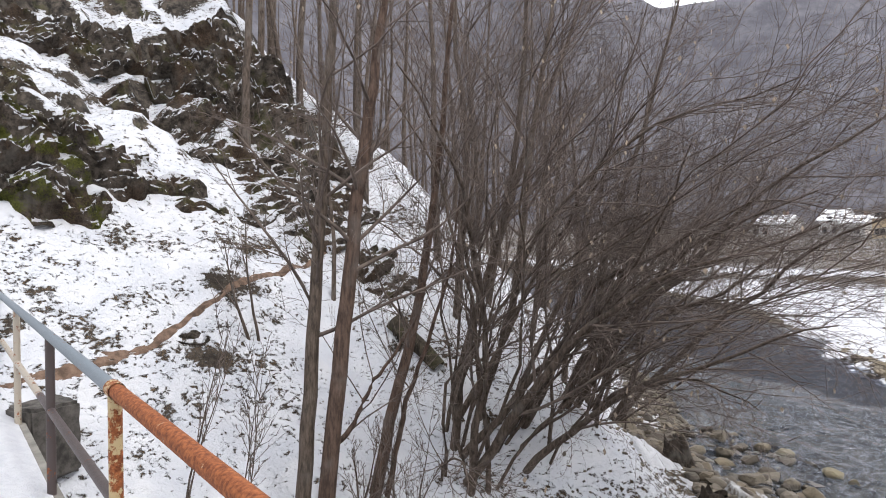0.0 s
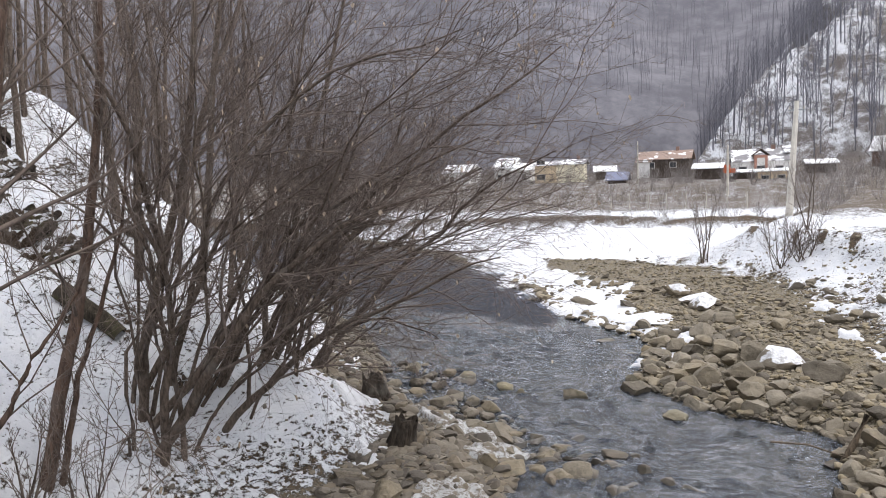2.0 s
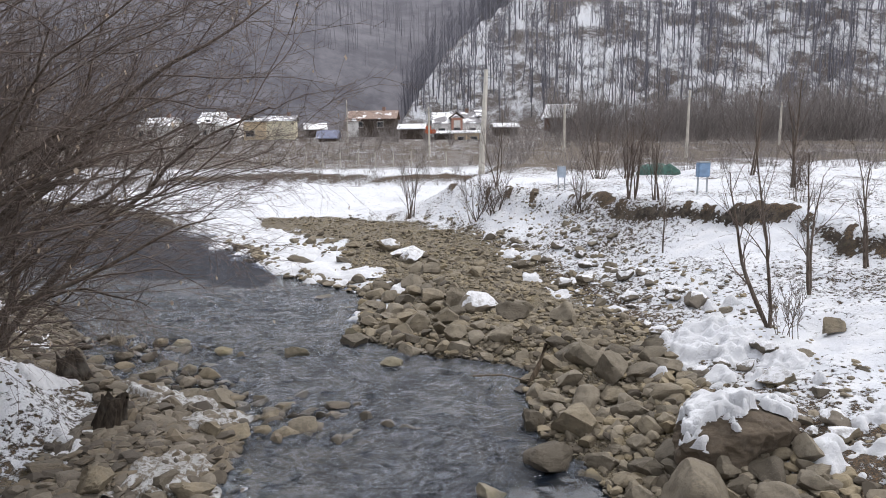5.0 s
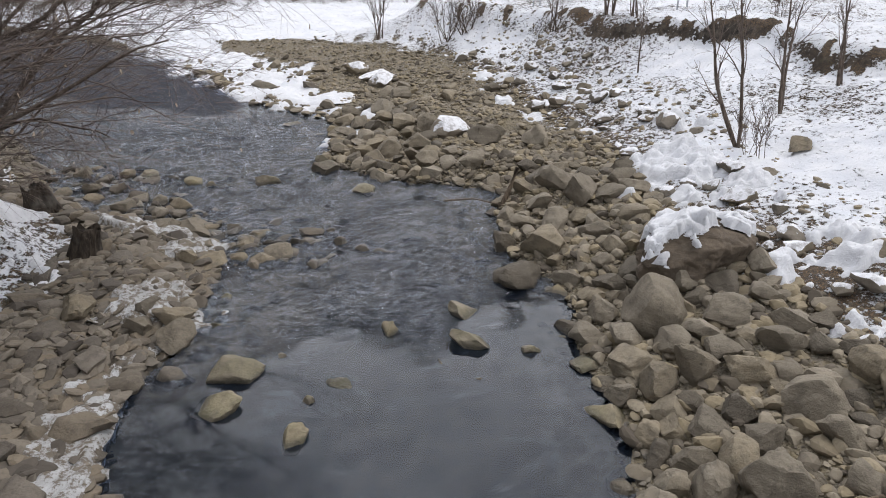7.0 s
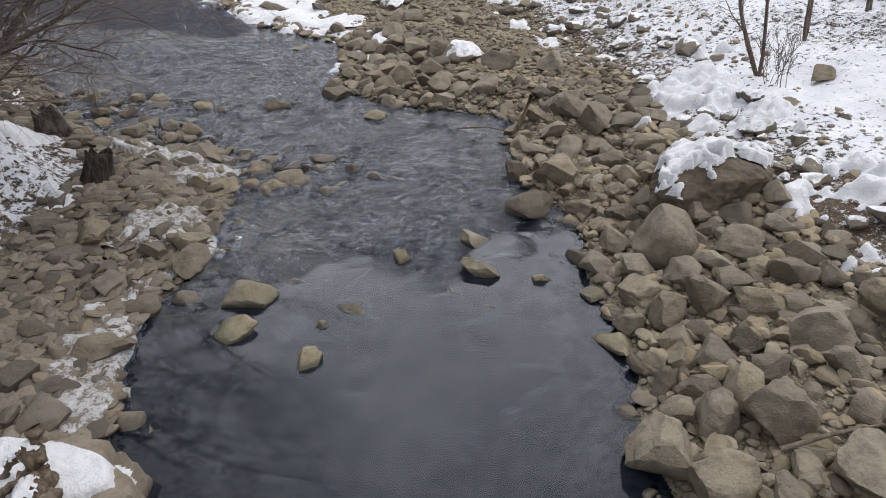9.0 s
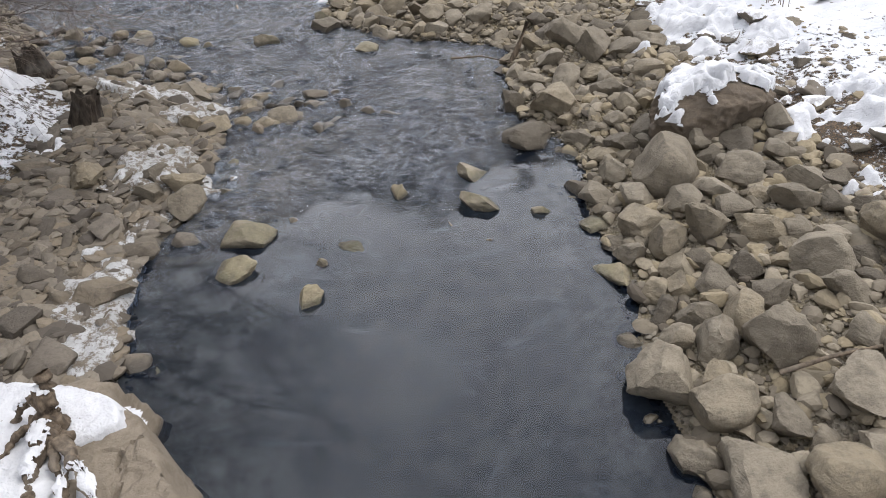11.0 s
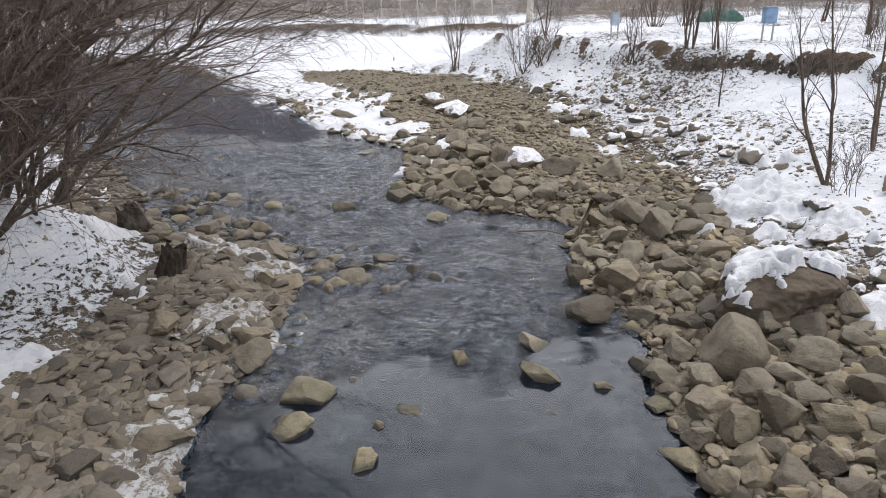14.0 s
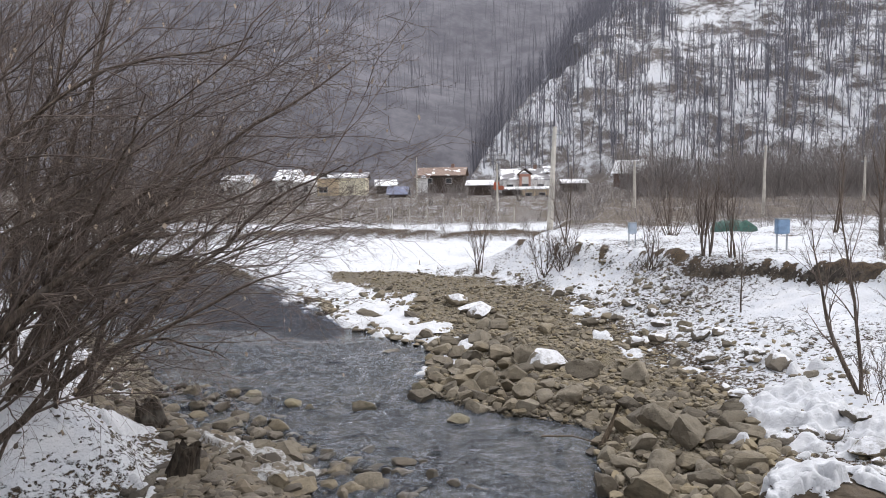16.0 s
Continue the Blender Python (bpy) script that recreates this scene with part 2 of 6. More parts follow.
def water_material():
    m = Nodes("stream_water")
    lively = m.attr("lively")
    chop = m.noise(10.0, 3, 0.6, m.stretch(0.75, 1.8, 1), 0.5)
    fine = m.noise(34.0, 2, 0.5, m.stretch(0.8, 1.5, 1), 0.3)
    quick = m.math("MULTIPLY", m.math("ADD", chop, m.math("MULTIPLY", fine, 0.35)), m.math("MULTIPLY", lively, 1.6))
    nrm = m.bump(quick, 1.0, 0.07)
    # cold clear water; silt and air in the quick shallows turn it paler
    air_glint = m.math("MULTIPLY", lively, m.ramp(m.noise(1.1, 4, 0.6, m.stretch(1.0, 0.7, 1), 0.5), 0.3, 0.75, 0.62, 1.0))
    # pale streaks at ripple size, painting the light on the crests into the colour
    streak = m.noise(7.0, 4, 0.65, m.stretch(0.7, 1.9, 1), 0.9)
    air_glint = m.math("MULTIPLY", air_glint, m.ramp(streak, 0.36, 0.62, 0.12, 1.25))
    m.put(m.bsdf.inputs["Transmission Weight"], m.ramp(air_glint, 0, 1, 0.96, 0.76))
    m.bsdf.inputs["IOR"].default_value = 1.33
    return m.done(m.mix(air_glint, (0.085, 0.13, 0.235), (0.45, 0.50, 0.585)), 0.03, nrm, spec=0.5)


GROUND = ground_material()
STONE = stone_material("river_stone", (0.085, 0.072, 0.055), (0.265, 0.23, 0.175), (0.25, 0.208, 0.142))
STONE_MOSS = stone_material("mossy_river_stone", (0.11, 0.095, 0.07), (0.30, 0.262, 0.195), (0.31, 0.265, 0.175), moss=0.22)
STONE_SNOW = stone_material("snow_dusted_stone", (0.10, 0.085, 0.065), (0.24, 0.21, 0.17), (0.22, 0.18, 0.12), snowy=0.42)
SHALE = stone_material("shale_fragment", (0.078, 0.067, 0.055), (0.205, 0.178, 0.145), (0.185, 0.152, 0.108))
CLIFF = cliff_material("dark_outcrop_rock", 0.35)
CLIFF_MOSS = cliff_material("green_mossy_outcrop", 0.9)
def dirty_snow():
    m = Nodes("gritty_snow")
    grit, fine, big = m.noise(9.0, 6, 0.75), m.noise(45.0, 4, 0.7), m.noise(2.2, 4)
    base = m.mix(m.ramp(big, 0.3, 0.7), (0.36, 0.36, 0.355), (0.55, 0.56, 0.57))
    base = m.mix(m.ramp(m.math("ADD", grit, m.math("MULTIPLY", fine, 0.3)), 0.60, 0.72), base, (0.17, 0.145, 0.115))
    return m.done(base, 0.7, m.bump(m.math("ADD", grit, m.math("MULTIPLY", fine, 0.4)), 0.9, 0.05), spec=0.2)


GRITTY_SNOW = dirty_snow()


def snow_surface():
    m = Nodes("lying_snow")
    crust, grain, specks = m.noise(9.0, 5, 0.7), m.noise(42.0, 4, 0.7), m.noise(26.0, 3, 0.6)
    base = m.mix(m.ramp(crust, 0.3, 0.7), (0.60, 0.61, 0.64), (0.69, 0.70, 0.72))
    base = m.mix(m.ramp(specks, 0.70, 0.76, 0.0, 0.7), base, (0.22, 0.18, 0.14))
    return m.done(base, 0.65, m.bump(m.math("ADD", crust, m.math("MULTIPLY", grain, 0.5)), 0.8, 0.05), spec=0.2)


SNOW = snow_surface()
BARK = bark_material("grey_brown_bark", (0.050, 0.039, 0.031), (0.165, 0.128, 0.102))
BARK_RED = bark_material("reddish_bark", (0.05, 0.034, 0.027), (0.155, 0.105, 0.08), 24.0)
TWIG = plain("twig_bark", (0.135, 0.106, 0.09), 0.8, 0.45, 3.0)
DRY_LEAF = plain("dry_leaf", (0.36, 0.29, 0.22), 0.8, 0.3, 20.0)
WATER = water_material()


# ---- mesh helpers ----
def mesh_object(name, verts, faces, material, parent=None, smooth=True):
    me = bpy.data.meshes.new(name)
    verts = np.asarray(verts, dtype=np.float32)
    faces = np.asarray(faces, dtype=np.int32)
    n, k = faces.shape
    me.vertices.add(len(verts))
    me.vertices.foreach_set("co", verts.ravel())
    me.loops.add(n * k)
    me.loops.foreach_set("vertex_index", faces.ravel())
    me.polygons.add(n)
    me.polygons.foreach_set("loop_start", np.arange(0, n * k, k, dtype=np.int32))
    me.polygons.foreach_set("use_smooth", np.full(n, smooth, dtype=bool))
    me.update(calc_edges=True)
    me.materials.append(material)
    ob = new(name, me)
    ob.parent = parent
    return ob


def part(name, bm, material, parent=None, label="", smooth=False):
    me = bpy.data.meshes.new(name)
    bm.to_mesh(me)
    bm.free()
    for poly in me.polygons:
        poly.use_smooth = smooth
    me.materials.append(material)
    ob = new(name, me)
    ob.parent = parent
    return tagged(ob, label)


def empty(name, m, label="", category="", group="", kind=""):
    ob = new(name)
    ob.matrix_world = m
    ob.empty_display_size = 0.2
    return tagged(ob, label, category, group, kind)


def box(bm, x0, x1, y0, y1, z0, z1, bevel=0.0):
    made = bmesh.ops.create_cube(bm, size=1, matrix=Matrix.Translation(((x0 + x1) / 2, (y0 + y1) / 2, (z0 + z1) / 2)) @ Matrix.Diagonal((x1 - x0, y1 - y0, z1 - z0, 1)))
    if bevel:
        edges = list({e for v in made["verts"] for e in v.link_edges})
        bmesh.ops.bevel(bm, geom=edges, offset=bevel, segments=2, affect="EDGES")
    return bm


class Tubes:
    """Collects tapered tubes and turns them into one mesh."""

    def __init__(self, sides):
        self.sides, self.verts, self.faces, self.count = sides, [], [], 0

    def add(self, points, radii):
        p = np.asarray(points, dtype=float)
        n, s = len(p), self.sides
        d = np.gradient(p, axis=0)
        d /= np.linalg.norm(d, axis=1)[:, None] + 1e-9
        up = np.where(np.abs(d[:, 2:3]) > 0.9, [[1.0, 0.0, 0.0]], [[0.0, 0.0, 1.0]])
        a = np.cross(d, up)
        a /= np.linalg.norm(a, axis=1)[:, None] + 1e-9
        b = np.cross(d, a)
        ang = np.arange(s) * 2 * math.pi / s
        ring = a[:, None, :] * np.cos(ang)[None, :, None] + b[:, None, :] * np.sin(ang)[None, :, None]
        v = p[:, None, :] + ring * np.asarray(radii)[:, None, None]
        i = np.arange(n - 1)[:, None] * s
        j = np.arange(s)[None, :]
        k = (np.arange(s)[None, :] + 1) % s
        f = np.stack([i + j, i + k, i + s + k, i + s + j], -1).reshape(-1, 4)
        self.verts.append(v.reshape(-1, 3))
        self.faces.append(f + self.count)
        self.count += n * s

    def build(self, name, material, parent=None):
        return mesh_object(name, np.concatenate(self.verts), np.concatenate(self.faces), material, parent)


# ---- the lie of the land ----
LEFT_SHORE = ((-60, -2.2), (0, -2.0), (3.4, -2.45), (4.4, -2.6), (5.0, -2.6), (6, -3.0), (7.5, -2.5), (9.6, -2.5), (11, -3.4), (12, -5.6),
              (16.8, -8.5), (20, -11.4), (25, -16), (34, -26), (48, -45), (75, -90), (120, -190), (900, -2500))
RIGHT_SHORE = ((-60, 2.2), (0, 2.0), (3, 2.0), (4.4, 1.9), (5.4, 2.3), (6.6, 2.0), (8, 2.4), (9.4, 1.7), (11.5, 1.9), (12.5, 2.3),
               (13.2, -0.2), (14.8, -1.4), (18.5, -1.3), (20.8, -3.6), (26, -6.6), (31, -9), (40, -16), (52, -30), (85, -80), (120, -150), (900, -2400))
SNOW_EDGE = ((-60, 5.6), (0, 4.9), (4, 4.6), (6.2, 4.65), (7.5, 4.5), (9, 4.2), (10.5, 4.05), (13, 4.3), (18.3, 3.7), (24, 2.9), (30.4, 1.2), (34, -3), (36, -7), (40, -13), (52, -27), (900, -2300))
BANK_TOP = ((-60, 12), (0, 12), (8, 11.5), (13, 10.5), (16.5, 9.3), (18.5, 8), (20, 6.7), (24.7, 5.6), (28, 4), (33.5, 1.6), (40, 2.6), (50, 5), (80, 12), (95, 18), (900, 300))


def curve_at(table, y):
    t = np.array(table, dtype=float)
    w = 0.45
    return sum(np.interp(y + o * w, t[:, 0], t[:, 1]) for o in (-1, 0, 1)) / 3


def smooth(a, b, v):
    s = np.clip((v - a) / (b - a), 0, 1)
    return s * s * (3 - 2 * s)


GRID = np.random.RandomState(7).rand(256, 256)


def value_noise(x, y, size, seed=0):
    u, v = x / size + 31.7 * seed, y / size + 17.3 * seed
    i, j = np.floor(u).astype(int), np.floor(v).astype(int)
    a, b = u - i, v - j
    a, b = a * a * (3 - 2 * a), b * b * (3 - 2 * b)
    g = lambda p, q: GRID[p % 256, q % 256]
    return (g(i, j) * (1 - a) + g(i + 1, j) * a) * (1 - b) + (g(i, j + 1) * (1 - a) + g(i + 1, j + 1) * a) * b - 0.5


def valley_sides(x, y):
    """The near wooded spur and the mountainside behind it."""
    spur = np.maximum(0.0, y + 0.35 * x - 138) * 0.62
    edge = np.maximum(0.0, x + 6 - (y - 140) * 0.10 + value_noise(x, y, 22, 9) * 16)
    spur = np.minimum(spur, edge * 1.35) * smooth(-30, 10, x)
    spur *= 1 + value_noise(x, y, 40, 2) * 0.35
    dist = np.hypot(x, y)
    far_hill = np.maximum(0, dist - 215 + value_noise(x, y, 90, 5) * 60) * 0.72 * smooth(-40, 60, y)
    far_hill *= 1 + value_noise(x, y, 55, 6) * 0.3
    far_hill = np.minimum(far_hill, 112 + value_noise(x, y, 90, 3) * 30)
    far_hill *= np.interp(np.degrees(np.arctan2(-x, y)), (28, 38, 50, 90), (1.0, 1.18, 1.2, 1.0))
    spur = np.minimum(spur, 95 + value_noise(x, y, 60, 4) * 25)
    return spur, far_hill


# strips of bare leaf litter on the near hillside, as lines on the plan
LITTER = (((-9.9, 1.7), (-9.5, 2.3), (-9.0, 2.6), (-8.6, 2.85)), ((-9.3, 3.2), (-9.45, 4.1)), ((-8.55, 3.4), (-8.6, 3.95), (-8.5, 4.8)),
          ((-10.3, 5.2), (-10.5, 6.2)), ((-9.2, 7.0), (-8.6, 7.6)), ((-10.4, 3.2), (-10.3, 4.3)))


def litter_strips(x, y):
    most = np.zeros(np.shape(x))
    for line in LITTER:
        for (ax, ay), (bx, by) in zip(line[:-1], line[1:]):
            t = np.clip(((x - ax) * (bx - ax) + (y - ay) * (by - ay)) / ((bx - ax) ** 2 + (by - ay) ** 2), 0, 1)
            d = np.hypot(x - ax - t * (bx - ax), y - ay - t * (by - ay))
            most = np.maximum(most, np.exp(-(d / 0.17) ** 2))
    return most


def land(x, y):
    """Height of the ground, with how snowy, gravelly, earthy and wooded it is."""
    x, y = np.asarray(x, dtype=float), np.asarray(y, dtype=float)
    xl, xr, xe, xt = (curve_at(c, y) for c in (LEFT_SHORE, RIGHT_SHORE, SNOW_EDGE, BANK_TOP))
    slope_l = (curve_at(LEFT_SHORE, y + 2) - curve_at(LEFT_SHORE, y - 2)) / 4
    u = (xl - x) / np.sqrt(1 + slope_l ** 2)                       # metres up from the left shore
    rough = value_noise(x, y, 1.3, 1) * 0.35 + value_noise(x, y, 0.5, 2) * 0.16 + value_noise(x, y, 0.2, 3) * 0.07
    hilly = value_noise(x, y, 6, 4) * 1.6 + value_noise(x, y, 2.6, 5) * 0.8

    # left bank: stony beach, then a steep snowy hillside
    beach = np.interp(y, (-60, 7.5, 9, 11, 14), (3.1, 3.1, 2.2, 1.7, 1.0))
    above = np.maximum(u - beach, 0)
    left = 0.42 * np.clip(u / beach, 0, 1) + 0.80 * np.minimum(above, 40) + 0.55 * np.clip(above - 40, 0, 130)
    left += rough * smooth(0, 1, u) * (0.6 + 0.6 * smooth(3, 8, u)) + hilly * smooth(4, 9, u)
    # crags: the slope breaks into rough steps with level tops
    crag = smooth(8.8, 9.8, u + value_noise(x, y, 3, 15) * 2.0) * smooth(13.5, 10.5, y + value_noise(x, y, 3, 16) * 4) * smooth(-0.42, -0.25, value_noise(x, y, 4.2, 17)) * smooth(19, 15, u)
    tread = u / 2.2 + value_noise(x, y, 2.6, 18) * 2.2 + value_noise(x, y, 0.9, 19) * 0.7 + value_noise(x, y, 0.35, 20) * 0.25
    part_up = tread - np.floor(tread)
    left += crag * ((smooth(0.0, 0.35, part_up) - part_up) * 0.55 + value_noise(x, y, 0.22, 21) * 0.08 + value_noise(x, y, 0.6, 22) * 0.2)

    # right: gravel bar, snowy slope, undercut edge, terrace
    v = x - xr
    s_bar = np.clip(v / np.maximum(xe - xr, 0.3), 0, 1)
    s_slope = np.clip((x - xe) / np.maximum(xt - xe, 0.5), 0, 1)
    bar_top = np.interp(y, (0, 30, 40), (0.5, 0.5, 0.35))
    right = bar_top * s_bar + rough * 0.7 * smooth(0, 0.6, v)
    top = np.interp(y, (0, 20, 30, 45, 60, 110, 160), (2.3, 2.25, 2.1, 1.75, 1.9, 3.1, 5.5))
    s_raw = (x - xe) / np.maximum(xt - xe, 0.5) + value_noise(x, y, 2.2, 11) * 0.10
    ragged = smooth(-0.02, 0.12, value_noise(x, y, 2.3, 12) + value_noise(x, y, 0.8, 13) * 1.0 + value_noise(x, y, 0.3, 14) * 0.8)
    cut = smooth(np.interp(y, (18, 24), (0.90, 0.6)), 1.0, s_raw)
    right += (x > xe) * ((top - bar_top - 0.45) * s_slope ** 1.1 + 0.45 * cut)
    right += ragged * (0.2 * value_noise(x, y, 0.6, 23) + 0.2 * value_noise(x, y, 0.25, 24)) * smooth(0.8, 0.9, s_raw) * smooth(1.08, 1.0, s_raw)
    right += np.maximum(x - xt, 0) * 0.004 + value_noise(x, y, 3, 6) * 0.3 * smooth(0, 1.5, x - xe)

    # far flat beside the water, a low cut, a field, the embankment below the houses
    far = 0.3 + 0.75 * smooth(55, 56.5, y + value_noise(x, y, 13, 7) * 12) + 2.1 * smooth(80, 97, y + x * 0.08 + value_noise(x, y, 12, 3) * 7)
    far += 1.7 * smooth(97, 135, y) + rough * 0.6
    blend = smooth(32, 37, y) * smooth(1.5, -1.5, x - xt)
    right = right * (1 - blend) + far * blend

    bed = -0.12 - 0.5 * smooth(0, 1.6, np.minimum(-u * 0.6, -v)) * (0.35 + 0.65 * smooth(9.5, 6.0, y) + 0.5 * smooth(15, 20, y))
    bed += value_noise(x, y, 0.5, 9) * 0.14
    z = np.where(u > 0, left, np.where(v > 0, right, bed))

    spur, far_hill = valley_sides(x, y)
    hills = np.maximum(spur, far_hill)
    z = z + np.where(u > 0, 0.0, hills)
    z = np.where(u > 0, np.maximum(z, np.minimum(hills, 60)), z)

    # what lies on it
    snow = np.full(x.shape, 0.555)
    snow = np.where(u > 0, np.interp(u / beach, (0, 0.4, 0.62, 0.9, 1.35), (0.22, 0.28, 0.41, 0.49, 0.585)), snow)
    snow = np.where((u > 0) & (u > 9), 0.575, snow)
    snow -= np.where(u > 0, 0.07 * litter_strips(x, y), 0)
    snow = np.where((u > 0) & (y > 11.5), 0.33 + 0.22 * smooth(0.1, 0.7, u / beach), snow)
    on_bar = (v > 0) & (x < xe)
    shelf = np.interp(y, (15, 17, 19.5, 22.6, 26, 31, 36), (0.3, 0.6, 1.5, 2.9, 3.7, 3.9, 4.0))
    iced = smooth(1.0, 0.7, v / shelf + value_noise(x, y, 1.6, 28) * 0.5 + value_noise(x, y, 0.5, 29) * 0.5) * smooth(14.5, 16, y)
    snow = np.where(on_bar, 0.24 + 0.36 * iced + 0.22 * smooth(0.75, 1.0, s_bar) + 0.14 * smooth(24, 33, y), snow)
    snow = np.where((v > 0) & (x >= xe), 0.43 + 0.125 * smooth(0, 0.3, s_slope) + 0.12 * value_noise(x, y, 2.8, 27) + 0.02 * smooth(60, 40, y), snow)
    snow -= np.where((x > xe) & (y < 33), 0.4 * ragged * smooth(0.90, 0.95, s_raw) * smooth(1.02, 0.99, s_raw), 0)
    snow = np.where((v > 0) & (y > 34) & (x < xt), 0.60, snow)
    bank_cut = smooth(55, 55.8, y + value_noise(x, y, 13, 7) * 12) * smooth(58.0, 56.5, y + value_noise(x, y, 13, 7) * 12)
    slope_up = smooth(62, 74, y + x * 0.08 + value_noise(x, y, 14, 25) * 10) * (x < xt)
    snow -= np.where((v > 0) & (x < xt), 0.22 * bank_cut + 0.15 * slope_up, 0)
    snow = np.where((hills > 1.0) & (u < 0), np.where(spur >= far_hill, 0.495, 0.30), snow)
    snow = np.where(v * u < 0, snow, np.where((u <= 0) & (v <= 0), 0.0, snow))
    gravel = np.where(on_bar, 1.0, 0.0) + np.where(u > 0, smooth(1.0, 0.6, u / beach), 0)
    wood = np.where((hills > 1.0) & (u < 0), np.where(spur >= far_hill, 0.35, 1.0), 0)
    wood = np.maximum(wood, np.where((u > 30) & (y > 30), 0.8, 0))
    weedy = np.where((v > 0) & (x >= xt) & (hills < 1.0), smooth(38, 50, y - 0.1 * x + value_noise(x, y, 9, 30) * 14), 0)
    snow = snow - 0.14 * weedy
    soil = np.where((v > 0) & (x < xt), slope_up * 0.8, weedy * 0.8)
    return z, snow, np.clip(gravel, 0, 1), np.clip(soil, 0, 1), wood


def ground_z(x, y):
    return float(land(np.array([x]), np.array([y]))[0][0])


def build_ground():
    rays = 620
    front = np.radians(np.linspace(-62, 100, rays - 90))
    back = np.radians(np.linspace(100, 298, 92))[1:-1]
    az = np.concatenate([front, back])
    rr = np.concatenate([np.linspace(0.001, 3, 10), np.geomspace(3.05, 26, 300), np.geomspace(26.3, 900, 150)])
    a, r = np.meshgrid(az, rr, indexing="ij")
    x, y = -np.sin(a) * r, np.cos(a) * r
    z, snow, gravel, soil, wood = land(x, y)
    nr, na = len(rr), len(az)
    verts = np.stack([x, y, z], -1).reshape(-1, 3)
    i, j = np.meshgrid(np.arange(na), np.arange(nr - 1), indexing="ij")
    k = (i + 1) % na
    faces = np.stack([i * nr + j, i * nr + j + 1, k * nr + j + 1, k * nr + j], -1).reshape(-1, 4)[:, ::-1]
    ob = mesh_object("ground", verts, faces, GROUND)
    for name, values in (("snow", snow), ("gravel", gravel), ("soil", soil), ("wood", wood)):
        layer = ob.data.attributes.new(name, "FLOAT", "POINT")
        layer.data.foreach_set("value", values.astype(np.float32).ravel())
    return tagged(ob, "snow-patched valley ground with gravel banks and wooded slopes", "ground", kind="structure")


build_ground()


def liveliness(x, y):
    """Where the stream runs quick over the shallows, between the pool and the slack water."""
    edge = y + value_noise(x, y, 1.9, 31) * 1.6 + value_noise(x, y, 0.6, 32) * 0.8 + value_noise(x, y, 0.2, 29) * 0.35 - 0.22 * x
    return smooth(7.0, 7.7, edge) * (0.03 + 0.97 * smooth(19.5, 12.5, y + 0.25 * x + value_noise(x, y, 2.5, 33) * 5 + value_noise(x, y, 0.8, 30) * 2))


def water_height(x, y):
    """Short crests across the current, broken up at three sizes."""
    q = liveliness(x, y)
    a = x + value_noise(x, y, 1.1, 34) * 0.8
    b = y + value_noise(x, y, 0.9, 35) * 0.7 - 0.25 * x
    crest = 0.5 - np.abs(value_noise(a * 0.8, b * 1.7, 0.42, 36)) * 2
    ripple = value_noise(a * 0.75, b * 1.9, 0.20, 37) + 0.6 * value_noise(a * 0.8, b * 1.6, 0.095, 38)
    swell = value_noise(a, b, 0.95, 39)
    return q * (0.06 * crest + 0.085 * ripple + 0.055 * swell) + 0.0035 * swell


def build_water():
    ys = np.concatenate([np.linspace(-40, 0, 12), np.linspace(0.2, 1.4, 8), np.arange(1.5, 7.0, 0.06), np.arange(7.04, 19, 0.036), np.arange(19.1, 21, 0.1), np.linspace(21.1, 34, 60), np.geomspace(34.5, 110, 30)])
    xl, xr = curve_at(LEFT_SHORE, ys) - 0.6, curve_at(RIGHT_SHORE, ys) + 0.5
    n = 150
    k = np.linspace(0, 1, n)
    x = xl[:, None] + (xr - xl)[:, None] * k
    y = np.repeat(ys[:, None], n, 1)
    verts = np.stack([x, y, water_height(x, y)], -1).reshape(-1, 3)
    i, j = np.meshgrid(np.arange(len(ys) - 1), np.arange(n - 1), indexing="ij")
    faces = np.stack([i * n + j, i * n + j + 1, (i + 1) * n + j + 1, (i + 1) * n + j], -1).reshape(-1, 4)
    ob = mesh_object("water", verts, faces, WATER)
    layer = ob.data.attributes.new("lively", "FLOAT", "POINT")
    layer.data.foreach_set("value", liveliness(x, y).astype(np.float32).ravel())
    ob.visible_shadow = False
    return tagged(ob, "clear dark stream water, rippling over shallows", "water", kind="structure")


build_water()


# ---- stones ----
def cut_stone(p, r, cuts, lo, hi):
    """Slices flat faces off a ball of points."""
    for _ in range(cuts):
        n = r.normal(size=3)
        n /= np.linalg.norm(n)
        over = np.maximum(p @ n - r.uniform(lo, hi), 0)
        p = p - over[:, None] * n * 0.94
    return p


